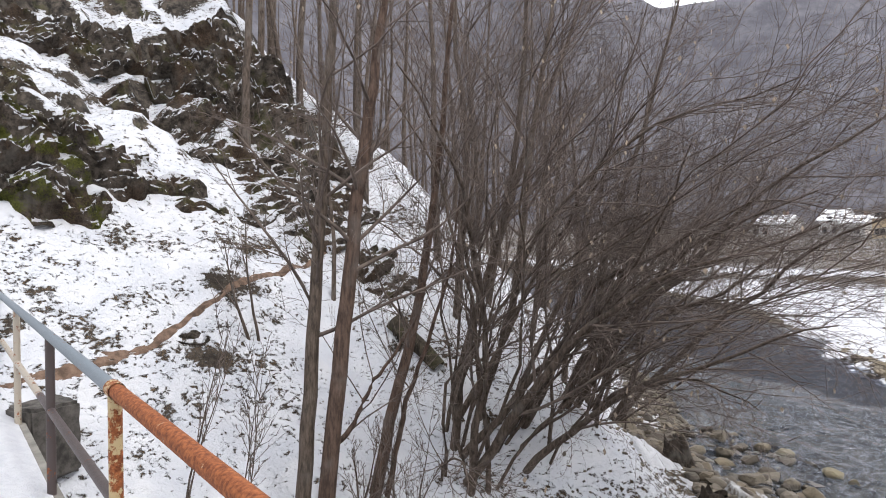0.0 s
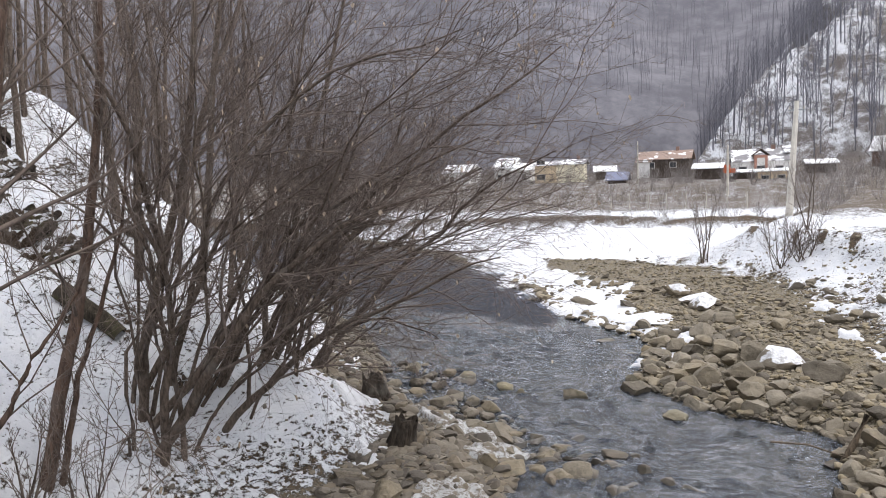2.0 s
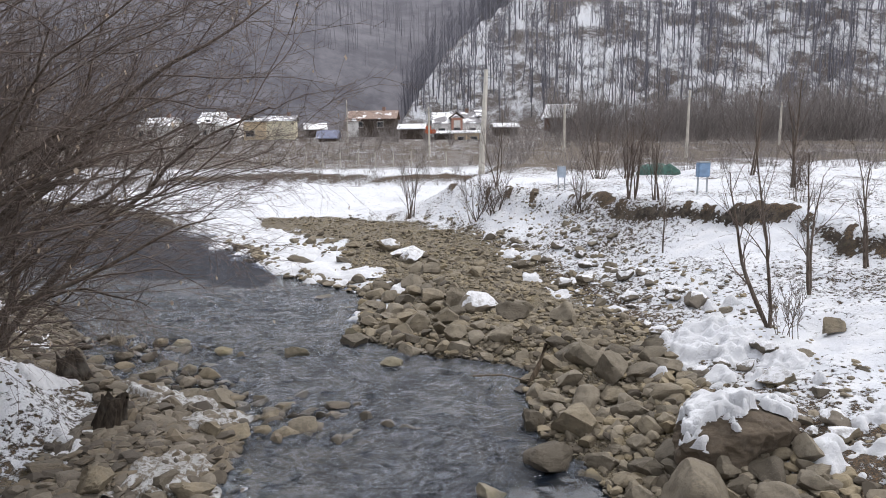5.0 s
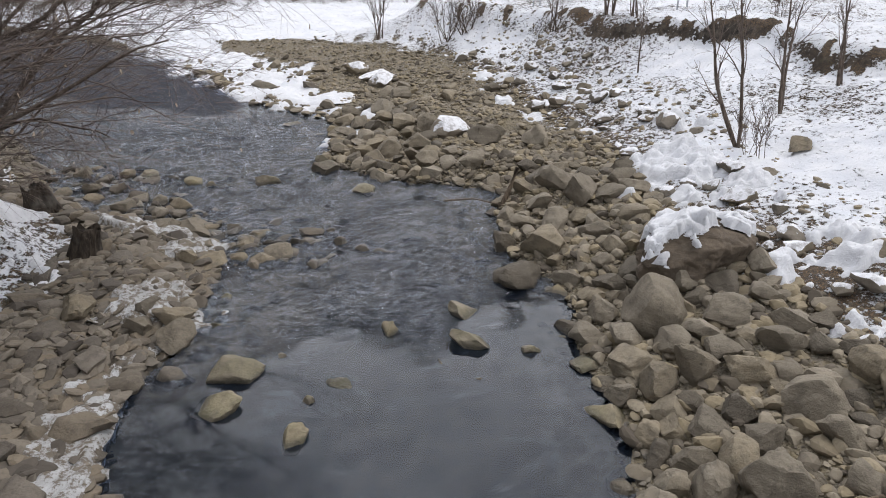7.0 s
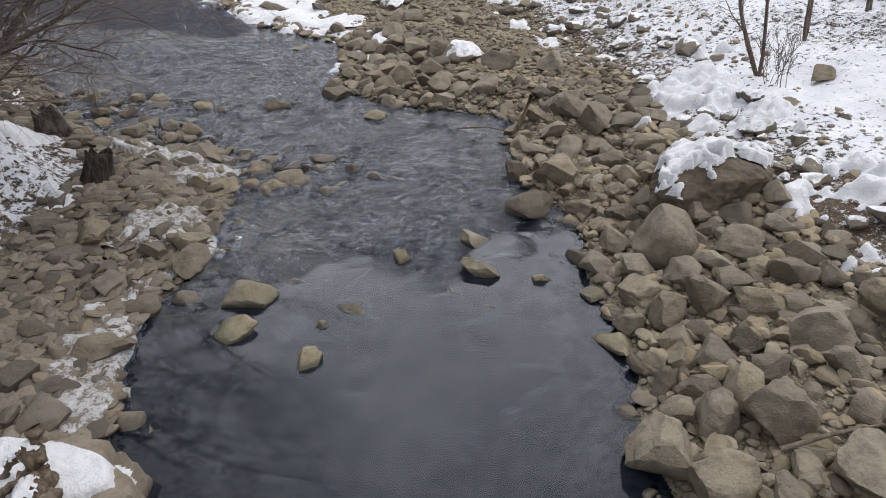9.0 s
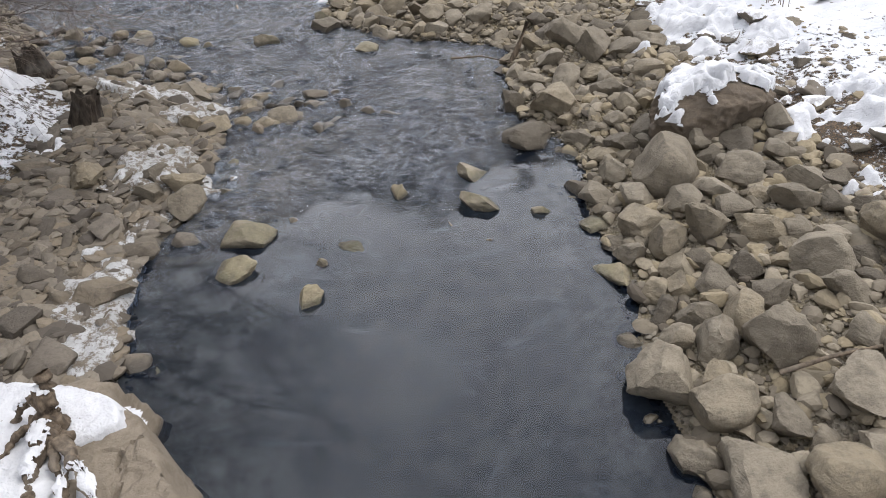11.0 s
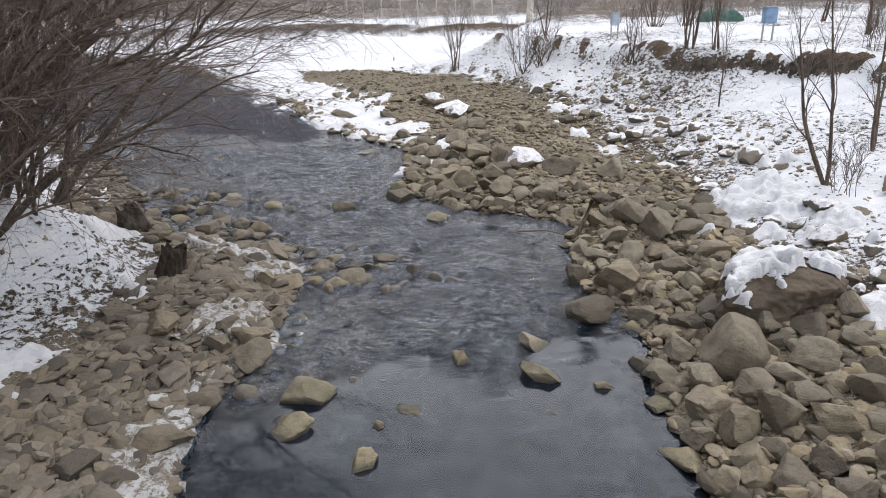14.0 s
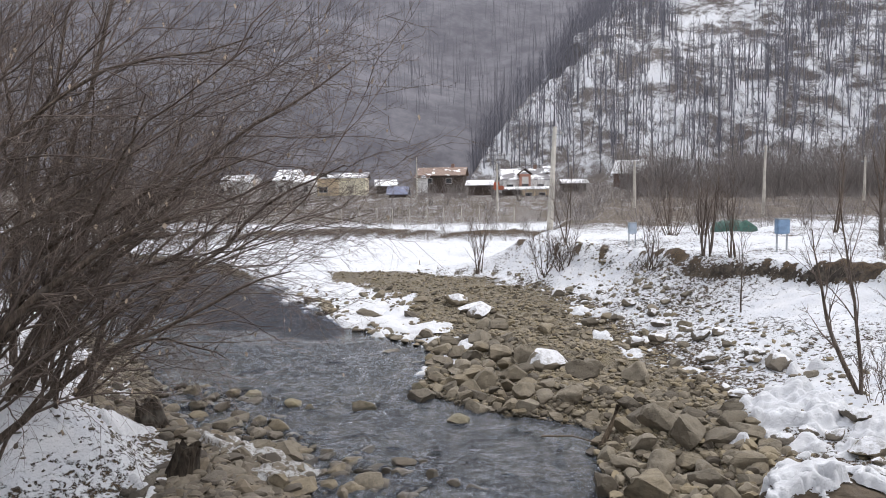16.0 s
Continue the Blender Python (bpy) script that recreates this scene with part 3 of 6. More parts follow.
def stone_mesh(name, seed, material, squash, level=3, cuts=11, angular=0.5):
    r = np.random.RandomState(seed)
    bm = bmesh.new()
    bmesh.ops.create_icosphere(bm, subdivisions=level, radius=1.0)
    p = np.array([v.co for v in bm.verts])
    p = cut_stone(p, r, cuts, 0.40 if angular > 0.6 else 0.58, 0.80 if angular > 0.6 else 0.92)
    o = Vector(r.uniform(0, 50, 3))
    for v, q in zip(bm.verts, p):
        q = Vector(q)
        rough = 0.10 if angular > 0.6 else 0.06
        v.co = q * (1 + noise.noise(q * 1.3 + o) * 0.12 + noise.noise(q * 3.5 + o) * rough + noise.noise(q * 8 + o) * rough * 0.5)
    p = np.array([v.co for v in bm.verts])
    lo, hi = p.min(0), p.max(0)
    for v in bm.verts:
        for i in range(3):
            v.co[i] = (v.co[i] - lo[i]) / (hi[i] - lo[i]) - 0.5
        v.co.z *= squash
    me = bpy.data.meshes.new(name)
    bm.to_mesh(me)
    bm.free()
    for poly in me.polygons:
        poly.use_smooth = True
    me.set_sharp_from_angle(angle=radians(32))
    me.materials.append(material)
    return me


ROUND = [stone_mesh("boulder", 10 + i, STONE, 0.75, 4, 9, 0.4) for i in range(8)]
MOSSY = [stone_mesh("boulder", 30 + i, STONE_MOSS, 0.6, 4, 12, 0.7) for i in range(6)]
BLOCKY = [stone_mesh("boulder", 50 + i, STONE, 0.65, 4, 14, 0.95) for i in range(12)]
CHUNKS = [stone_mesh("boulder", 110 + i, STONE, 0.62, 3, 13, 0.95) for i in range(14)]
FLAT = [stone_mesh("boulder", 70 + i, SHALE, 0.34, 3, 14, 0.95) for i in range(12)]
CAPPED = [stone_mesh("boulder", 90 + i, STONE_SNOW, 0.55, 3, 12, 0.8) for i in range(6)]
TALL = {me.name: max(v.co.z for v in me.vertices) * 2 for me in ROUND + MOSSY + BLOCKY + CHUNKS + FLAT + CAPPED}
PLACED = []                                     # x, y and half width of every stone set so far
rng = random.Random(5)


def set_stone(meshes, x, y, width, height=None, z=None, label="", group="", turn=None, sink=0.25, tip=11):
    kind = "boulder" if "boulder" in group or "bar" in group else "stone"
    ob = new(kind, rng.choice(meshes))
    tall = TALL[ob.data.name]
    height = height or width * tall
    if z is None:
        z = max(ground_z(x, y), -0.12)
    ob.matrix_world = pose(x, y, z + height * (0.5 - sink), rng.uniform(-tip, tip), rng.uniform(-tip, tip), rng.uniform(0, 360) if turn is None else turn) @ Matrix.Diagonal((width, width * rng.uniform(0.68, 0.98), height / tall, 1))
    PLACED.append((x, y, width * 0.42))
    return tagged(ob, label, kind, group)


STREAM_STONES = ((-0.05, 7.35, 0.3, 0.34), (0.89, 7.06, 0.52, 0.3), (0.9, 7.76, 0.4, 0.3), (-1.75, 6.65, 0.66, 0.36), (-1.87, 6.06, 0.55, 0.22),
                 (-0.99, 5.45, 0.37, 0.34), (-0.92, 6.05, 0.17, 0.17), (-0.58, 6.39, 0.4, 0.12), (0.54, 6.64, 0.18, 0.1), (0.91, 6.26, 0.13, 0.1),
                 (1.57, 6.76, 0.25, 0.2), (-2.25, 8.48, 0.27, 0.19), (-2.13, 7.75, 0.32, 0.18), (-1.28, 6.97, 0.19, 0.12), (-2.02, 7.24, 0.15, 0.11),
                 (-2.41, 13.52, 0.5, 0.35), (-0.45, 12.65, 0.5, 0.33), (-1.37, 14.63, 0.5, 0.4), (-3.88, 13.66, 0.48, 0.29), (-3.47, 13.42, 0.22, 0.21),
                 (-4.94, 14.28, 0.44, 0.23), (-2.28, 4.66, 0.18, 0.1), (2.07, 5.48, 0.64, 0.27), (2.12, 6.4, 0.4, 0.22))
for x, y, w, h in STREAM_STONES:
    set_stone(MOSSY, x, y, w * 0.95, h * 0.9, -0.05, "algae-tinged wet stone standing in the stream", "stones in the stream", sink=0.3)
RIGHT_BOULDERS = ((3.04, 6.83, 0.8, 0.75), (1.77, 8.59, 0.87, 0.5), (1.99, 3.92, 0.65, 0.55), (2.3, 3.5, 0.52, 0.45), (2.93, 3.96, 0.62, 0.6), (3.03, 5.63, 0.45, 0.55),
                  (1.73, 9.63, 0.4, 0.5), (2.28, 9.32, 0.8, 0.55), (2.58, 10.07, 0.75, 0.5), (3.21, 10.81, 0.7, 0.6), (1.98, 3.18, 0.42, 0.38), (1.96, 2.92, 0.3, 0.24),
                  (2.29, 2.8, 0.7, 0.4), (2.79, 2.72, 0.55, 0.42), (3.22, 3.31, 0.6, 0.45), (2.62, 5.65, 0.48, 0.4), (2.53, 6.08, 0.63, 0.3), (3.73, 6.56, 0.58, 0.42),
                  (4.03, 7.26, 0.6, 0.34), (2.83, 7.94, 0.4, 0.36), (2.56, 7.27, 0.45, 0.38), (2.4, 8.3, 0.4, 0.28), (2.24, 5.65, 0.33, 0.3), (3.82, 4.91, 0.58, 0.5))
for x, y, w, h in RIGHT_BOULDERS:
    set_stone(ROUND if (x, y) in ((3.04, 6.83), (2.3, 3.5), (2.79, 2.72), (1.77, 8.59)) else BLOCKY, x, y, w, h * 0.95, None, "weathered grey-brown boulder piled on the river bank", "boulders on the bank", sink=0.18)
BANK_STONES = ((4.06, 5.94, 0.6, 0.3), (2.66, 3.22, 0.34, 0.28), (2.5, 4.14, 0.42, 0.34), (2.51, 4.54, 0.36, 0.25), (3.51, 5.54, 0.5, 0.28), (3.15, 4.61, 0.42, 0.3),
               (2.3, 5.04, 0.32, 0.22), (2.53, 4.99, 0.3, 0.22), (2.28, 4.74, 0.32, 0.22), (3.75, 4.39, 0.4, 0.3), (2.22, 4.31, 0.35, 0.32), (3.14, 5.04, 0.32, 0.28),
               (4.45, 5.12, 0.4, 0.4), (2.95, 11.34, 0.62, 0.55), (7.04, 10.92, 0.44, 0.28))
for x, y, w, h in BANK_STONES:
    set_stone(BLOCKY, x, y, w * 1.1, h * 1.1, None, "angular brown-grey stone wedged among boulders", "boulders on the bank", sink=0.2)
LEFT_STONES = ((-3.27, 10.96, 0.89, 0.4), (-2.82, 10.28, 0.5, 0.3), (-2.53, 10.3, 0.28, 0.25), (-2.27, 10.31, 0.36, 0.28), (-2.11, 10.77, 0.45, 0.26), (-2.63, 9.49, 0.5, 0.26),
               (-2.96, 9.51, 0.36, 0.3), (-3.66, 10.93, 0.4, 0.35), (-2.65, 7.73, 0.5, 0.42), (-2.58, 7.3, 0.45, 0.45), (-3.07, 7.66, 0.4, 0.28), (-3.85, 7.86, 0.58, 0.36),
               (-3.1, 8.05, 0.4, 0.25), (-3.05, 5.69, 0.6, 0.32), (-2.89, 6.49, 0.36, 0.2), (-2.45, 6.68, 0.42, 0.27), (-3.15, 4.71, 0.5, 0.26), (-2.51, 4.78, 0.36, 0.2),
               (-3.61, 5.21, 0.4, 0.22), (-3.39, 5.57, 0.3, 0.25), (-3.35, 6.81, 0.45, 0.25), (-3.84, 6.02, 0.42, 0.22))
for x, y, w, h in LEFT_STONES:
    set_stone(BLOCKY if y > 7 else FLAT, x, y, w * 1.05, h, None, "angular brownish stone on the stony shore", "stones on the shore", sink=0.2)
BAR_STONES = ((-0.5, 15.82, 0.5, 0.36), (2.13, 14.65, 0.66, 0.5), (1.66, 13.31, 0.5, 0.42), (1.5, 15.83, 0.85, 0.54), (1.05, 16.47, 0.6, 0.56), (3.13, 14.03, 0.58, 0.49),
              (0.7, 15.01, 0.6, 0.4), (0.08, 14.78, 0.5, 0.4), (-0.22, 23.07, 1.3, 0.4), (-0.86, 24.04, 0.8, 0.4), (0.39, 17.14, 0.75, 0.42), (-0.04, 18.49, 0.7, 0.4),
              (-0.32, 16.95, 0.55, 0.35), (-0.8, 18.49, 0.7, 0.4), (-1.27, 14.02, 0.6, 0.4), (-2.49, 18.43, 0.54, 0.2), (-3.81, 23.34, 0.78, 0.33), (-0.03, 22.2, 0.77, 0.42),
              (0.46, 20.1, 0.7, 0.36), (2.42, 15.31, 0.55, 0.35), (0.87, 13.76, 0.5, 0.35), (-0.1, 13.3, 0.5, 0.3))
for x, y, w, h in BAR_STONES:
    capped = (x, y) in ((1.5, 15.83), (-0.22, 23.07), (-0.86, 24.04), (-0.03, 22.2))
    set_stone(CAPPED if capped else BLOCKY, x, y, w * 1.1, h * 1.1, None, "blocky stone capped with snow on the gravel bar" if capped else "blocky brown stone heaped on the gravel bar", "stones on the gravel bar", sink=0.2)


def pack(count, meshes, region, sizes, label, group, sink=0.22, power=1.6, tip=20):
    """Fits stones between those that lie there, the largest first."""
    widths = sorted((sizes[0] + (sizes[1] - sizes[0]) * rng.random() ** power for _ in range(count)), reverse=True)
    for w in widths:
        for _ in range(30):
            x, y = region()
            near = np.array(PLACED)
            if (np.hypot(near[:, 0] - x, near[:, 1] - y) > (near[:, 2] + w * 0.42) * 0.86).all():
                set_stone(meshes, x, y, w, label=label, group=group, sink=sink, tip=tip)
                break


def between(lo_curve, a, hi_curve, b, y0, y1):
    def pick():
        y = rng.uniform(y0, y1)
        lo, hi = float(curve_at(lo_curve, np.array([y]))[0]) + a, float(curve_at(hi_curve, np.array([y]))[0]) + b
        return rng.uniform(lo, hi), y
    return pick


pack(130, CHUNKS, between(RIGHT_SHORE, -0.1, RIGHT_SHORE, 2.5, 2.2, 12.8), (0.26, 0.56), "small grey-brown stone between the boulders", "boulders on the bank")
pack(84, CHUNKS, between(RIGHT_SHORE, 0.0, RIGHT_SHORE, 2.4, 13.2, 19), (0.22, 0.54), "blocky brown stone heaped on the gravel bar", "stones on the gravel bar")
pack(20, CHUNKS, between(RIGHT_SHORE, 0.5, RIGHT_SHORE, 6.0, 19, 30), (0.25, 0.6), "brown stone lying on the gravel bar", "stones on the gravel bar")
pack(170, FLAT, between(LEFT_SHORE, -2.1, LEFT_SHORE, -0.05, 3.4, 9.2), (0.15, 0.44), "flat angular shale piece on the shore", "stones on the shore", tip=24)
for k in range(34):
    y = rng.uniform(9.6, 14.6)
    x = float(curve_at(LEFT_SHORE, np.array([y]))[0]) + rng.uniform(0.0, 2.2)
    set_stone(FLAT if k % 2 else CHUNKS, x, y, rng.uniform(0.2, 0.5), None, -0.04, "wet brown stone in the shallow margin", "stones in the stream", sink=0.25)
pack(60, CAPPED, between(SNOW_EDGE, -0.3, SNOW_EDGE, 1.6, 2.5, 26), (0.2, 0.6), "snow-dusted stone at the edge of the snow", "stones in the snow")
pack(34, CHUNKS, between(SNOW_EDGE, 0.2, SNOW_EDGE, 2.4, 5, 26), (0.18, 0.45), "bare brown stone poking out of the snow", "stones in the snow", sink=0.4)


def cut_shapes(level, cuts, count, seed):
    """A few angular stone shapes as plain arrays, to be joined in their hundreds."""
    bm = bmesh.new()
    bmesh.ops.create_icosphere(bm, subdivisions=level, radius=1.0)
    ball = np.array([v.co for v in bm.verts])
    tris = np.array([[v.index for v in f.verts] for f in bm.faces])
    bm.free()
    r = np.random.RandomState(seed)
    shapes = []
    for _ in range(count):
        p = cut_stone(ball.copy(), r, cuts, 0.42, 0.85) + r.normal(0, 0.02, ball.shape)
        shapes.append((p - p.min(0)) / (p.max(0) - p.min(0)) - 0.5)
    return np.array(shapes), tris


COARSE, FINE = cut_shapes(1, 3, 16, 1), cut_shapes(2, 10, 20, 2)


def pebbles(name, count, region, sizes, material, label, flat=0.5, seed=1, lift=0.15, shapes=COARSE, power=2.5, keep=None):
    r = np.random.RandomState(seed)
    pts = np.array([region() for _ in range(count)])
    if keep is not None:
        pts = pts[keep(pts[:, 0], pts[:, 1])]
        count = len(pts)
    forms, tris = shapes
    z = np.maximum(land(pts[:, 0], pts[:, 1])[0], -0.25)
    size = sizes[0] + (sizes[1] - sizes[0]) * r.rand(count) ** power
    shape = forms[r.randint(len(forms), size=count)]
    shape = shape * np.stack([size, size * r.uniform(0.55, 1, count), size * flat * r.uniform(0.6, 1.3, count)], -1)[:, None, :]
    a = r.uniform(0, 6.28, count)
    tilt = r.normal(0, 0.3, count)
    c, s = np.cos(a)[:, None], np.sin(a)[:, None]
    ct, st = np.cos(tilt)[:, None], np.sin(tilt)[:, None]
    X, Y, Z = shape[..., 0], shape[..., 1], shape[..., 2]
    X, Z = X * ct - Z * st, X * st + Z * ct
    X, Y = X * c - Y * s, X * s + Y * c
    v = np.stack([X + pts[:, 0:1], Y + pts[:, 1:2], Z + (z + size * flat * lift)[:, None]], -1).reshape(-1, 3)
    f = (tris[None] + (np.arange(count) * forms.shape[1])[:, None, None]).reshape(-1, 3)
    ob = mesh_object(name, v, f, material, smooth=False)
    return tagged(ob, label, "gravel", kind="stuff")


def bare_bar(x, y):
    """Off the snowy shelf along the water."""
    return land(x, y)[1] < 0.5


def pebble_material(name, dark, light, tan):
    m = Nodes(name)
    r = m.island()
    base = m.mix(r, dark, light)
    base = m.mix(m.ramp(m.math("FRACT", m.math("MULTIPLY", r, 13.7)), 0.5, 0.9, 0.0, 0.8), base, tan)
    fine = m.noise(30.0, 4, 0.7)
    base = m.mix(m.ramp(fine, 0.4, 0.75, 0, 0.4), base, dark)
    wet = m.ramp(m.axis("Z"), 0.02, 0.08, 1.0, 0.0)
    base = m.mix(wet, base, m.mix(0.7, base, (0.025, 0.022, 0.016)))
    return m.done(base, m.ramp(wet, 0, 1, 0.9, 0.3), m.bump(fine, 0.4, 0.01), spec=0.3)


PEBBLE = pebble_material("bank_pebbles", (0.085, 0.071, 0.055), (0.275, 0.238, 0.178), (0.27, 0.222, 0.142))
SHARDS = pebble_material("shale_shards", (0.07, 0.06, 0.05), (0.215, 0.188, 0.15), (0.185, 0.152, 0.11))
BED_STONE = pebble_material("algae_bed_stones", (0.07, 0.062, 0.045), (0.17, 0.15, 0.11), (0.15, 0.13, 0.08))
pebbles("gravel", 6000, between(RIGHT_SHORE, -0.1, SNOW_EDGE, 0.3, 2.0, 13.5), (0.03, 0.13), PEBBLE, "brown-grey pebbles between the bank boulders", seed=2)
pebbles("gravel", 2300, between(RIGHT_SHORE, -0.15, SNOW_EDGE, 0.2, 2.0, 13.5), (0.08, 0.27), PEBBLE, "fist-sized stones filling the gaps between boulders", 0.6, 22, 0.3, FINE, 1.6)
pebbles("gravel", 9000, between(RIGHT_SHORE, 0.0, SNOW_EDGE, 0.3, 13, 34), (0.05, 0.20), PEBBLE, "brown gravel covering the river bar", seed=3, keep=bare_bar)
pebbles("gravel", 900, between(RIGHT_SHORE, 0.0, SNOW_EDGE, 0.1, 12.8, 27), (0.10, 0.28), PEBBLE, "loose stones strewn over the river bar", 0.55, 23, 0.25, FINE, 1.8)
pebbles("gravel", 6000, between(LEFT_SHORE, -2.2, LEFT_SHORE, 0.1, 2.6, 9.2), (0.03, 0.16), SHARDS, "brown shale shards covering the shore", 0.35, 4)
pebbles("gravel", 2000, between(LEFT_SHORE, -2.2, LEFT_SHORE, 0.0, 2.8, 9.5), (0.10, 0.32), SHARDS, "broken shale slabs lying over one another", 0.38, 24, 0.35, FINE, 1.5)
pebbles("gravel", 2600, between(LEFT_SHORE, -1.9, LEFT_SHORE, 0.1, 8.3, 12.5), (0.05, 0.22), SHARDS, "brown stones along the upper shore", 0.45, 14)
pebbles("gravel", 420, between(LEFT_SHORE, -1.9, LEFT_SHORE, 0.5, 8.8, 13.0), (0.14, 0.42), SHARDS, "angular stones along the upper shore", 0.55, 25, 0.3, FINE, 1.6)
pebbles("gravel", 260, between(LEFT_SHORE, -3.6, LEFT_SHORE, -1.6, 3.0, 12.5), (0.05, 0.16), SHARDS, "stones half buried in the shore snow", 0.45, 15, 0.0)
pebbles("gravel", 1100, between(SNOW_EDGE, 0.0, SNOW_EDGE, 2.6, 4, 31), (0.05, 0.20), PEBBLE, "stones poking out of the bank snow", 0.5, 5, 0.05)
pebbles("gravel", 600, between(LEFT_SHORE, 0.0, RIGHT_SHORE, 0.0, 7.0, 17), (0.08, 0.3), BED_STONE, "stones lying on the stream bed", 0.5, 6, 0.1, FINE)
pebbles("gravel", 420, between(LEFT_SHORE, 0.0, LEFT_SHORE, 2.8, 9.4, 15.0), (0.12, 0.36), SHARDS, "stones breaking the shallow riffle", 0.6, 7, 0.75, FINE)
pebbles("gravel", 1800, between(LEFT_SHORE, -1.5, LEFT_SHORE, 0.3, 11.0, 22), (0.06, 0.32), SHARDS, "stones along the foot of the bank", 0.5, 8)
pebbles("gravel", 500, between(RIGHT_SHORE, -0.6, RIGHT_SHORE, 0.6, 14, 30), (0.10, 0.42), PEBBLE, "stones along the edge of the bar", 0.5, 9, 0.35, FINE)


# ---- bare trees and shrubs ----
def unit(v):
    return v / (np.linalg.norm(v) + 1e-9)


class Bush:
    """Grows stems, branches and twigs by level; each level goes into its own tubes."""

    def __init__(self, seed, sides=(7, 5, 3, 3)):
        self.r = np.random.RandomState(seed)
        self.levels = [Tubes(s) for s in sides]
        self.tips = []
        self.limit = None                       # how far along x the growth reaches

    def grow(self, start, way, length, radius, level, plan):
        """plan: per level a dict with segs, wander, lift, kids, kid_len, kid_rad, spread, first."""
        p = plan[level]
        n = p["segs"]
        pts = [np.array(start, dtype=float)]
        end = 0.0 if self.limit is None else self.limit - 3.4 * self.r.rand() ** 1.2
        d = unit(np.array(way, dtype=float))
        for i in range(n):
            d = unit(d + self.r.normal(0, p["wander"], 3) + np.array([0, 0, p["lift"]]) + np.array(p.get("pull", (0, 0, 0))))
            pts.append(pts[-1] + d * length / n)
            if self.limit is not None and i and pts[-1][0] > end:
                break
        n = len(pts) - 1
        rad = [radius * (1 - i / n * p.get("taper", 0.85)) for i in range(n + 1)]
        self.levels[level].add(pts, rad)
        if level + 1 < len(plan):
            kids = int(p["kids"] * self.r.uniform(0.75, 1.25))
            for k in range(kids):
                s = p["first"] + (1 - p["first"]) * (k + self.r.rand()) / kids
                f = min(s * n, n - 0.01)
                i = int(f)
                at = pts[i] + (pts[i + 1] - pts[i]) * (f - i)
                along = unit(pts[i + 1] - pts[i])
                side = unit(np.cross(along, self.r.normal(size=3)))
                kid_way = unit(along + side * p["spread"] * self.r.uniform(0.6, 1.3))
                self.grow(at, kid_way, length * p["kid_len"] * self.r.uniform(0.6, 1.25) * (1.15 - 0.6 * s), max(rad[i] * p["kid_rad"], p.get("least", 0.002)), level + 1, plan)
        else:
            self.tips.append(pts[-1])

    def along(self, points, radius, plan, end=0.3):
        """A stem along a given bend, with limbs from its upper part."""
        k = np.linspace(0, len(points) - 1, 25)
        pts = np.stack([np.interp(k, range(len(points)), c) for c in np.array(points).T], -1)
        for _ in range(3):
            pts[1:-1] = (pts[:-2] + pts[1:-1] * 2 + pts[2:]) / 4
        pts[1:] += self.r.normal(0, 0.008, pts[1:].shape)
        rad = [radius * (1 - (1 - end) * i / 24) for i in range(25)]
        self.levels[0].add(list(pts), rad)
        p = plan[0]
        for n in range(p["kids"]):
            i = int(24 * (p["first"] + (1 - p["first"]) * (n + self.r.rand()) / p["kids"]))
            way = unit(pts[min(i + 1, 24)] - pts[i - 1]) + unit(self.r.normal(size=3)) * p["spread"]
            self.grow(pts[i], way, p["kid_len"] * self.r.uniform(0.6, 1.3), max(rad[i] * p["kid_rad"], 0.006), 1, plan)

    def build(self, thing, stem, stem_material, crown_material):
        """Each stem is a part; limbs and twigs together are the crown."""
        first = self.levels[0]
        at = 0
        for v, f in zip(first.verts, first.faces):
            mesh_object(stem, v, f - at, stem_material, thing)
            at += len(v)
        verts, faces, count = [], [], 0
        for tubes in self.levels[1:]:
            if tubes.count:
                verts.append(np.concatenate(tubes.verts))
                for f in tubes.faces:
                    faces.append(f + count)
                count += tubes.count
        tagged(mesh_object("crown", np.concatenate(verts), np.concatenate(faces), crown_material, thing), "fine bare twigs", kind="stuff")


def leaves(thing, tips, count, seed, material):
    """A few dry leaves and catkins still hanging from the twigs."""
    r = np.random.RandomState(seed)
    verts, faces = [], []
    for n, i in enumerate(r.choice(len(tips), min(count, len(tips)), replace=False)):
        c, s = np.array(tips[i]), r.uniform(0.012, 0.028)
        a, b = unit(r.normal(size=3)), np.array([0, 0, -1.0])
        verts += [c, c + a * s + b * s, c + b * s * 2.6, c - a * s + b * s * 1.2]
        faces.append([4 * n, 4 * n + 1, 4 * n + 2, 4 * n + 3])
    tagged(mesh_object("dry_leaves", verts, faces, material, thing), "a few curled pale dry leaves", kind="stuff")


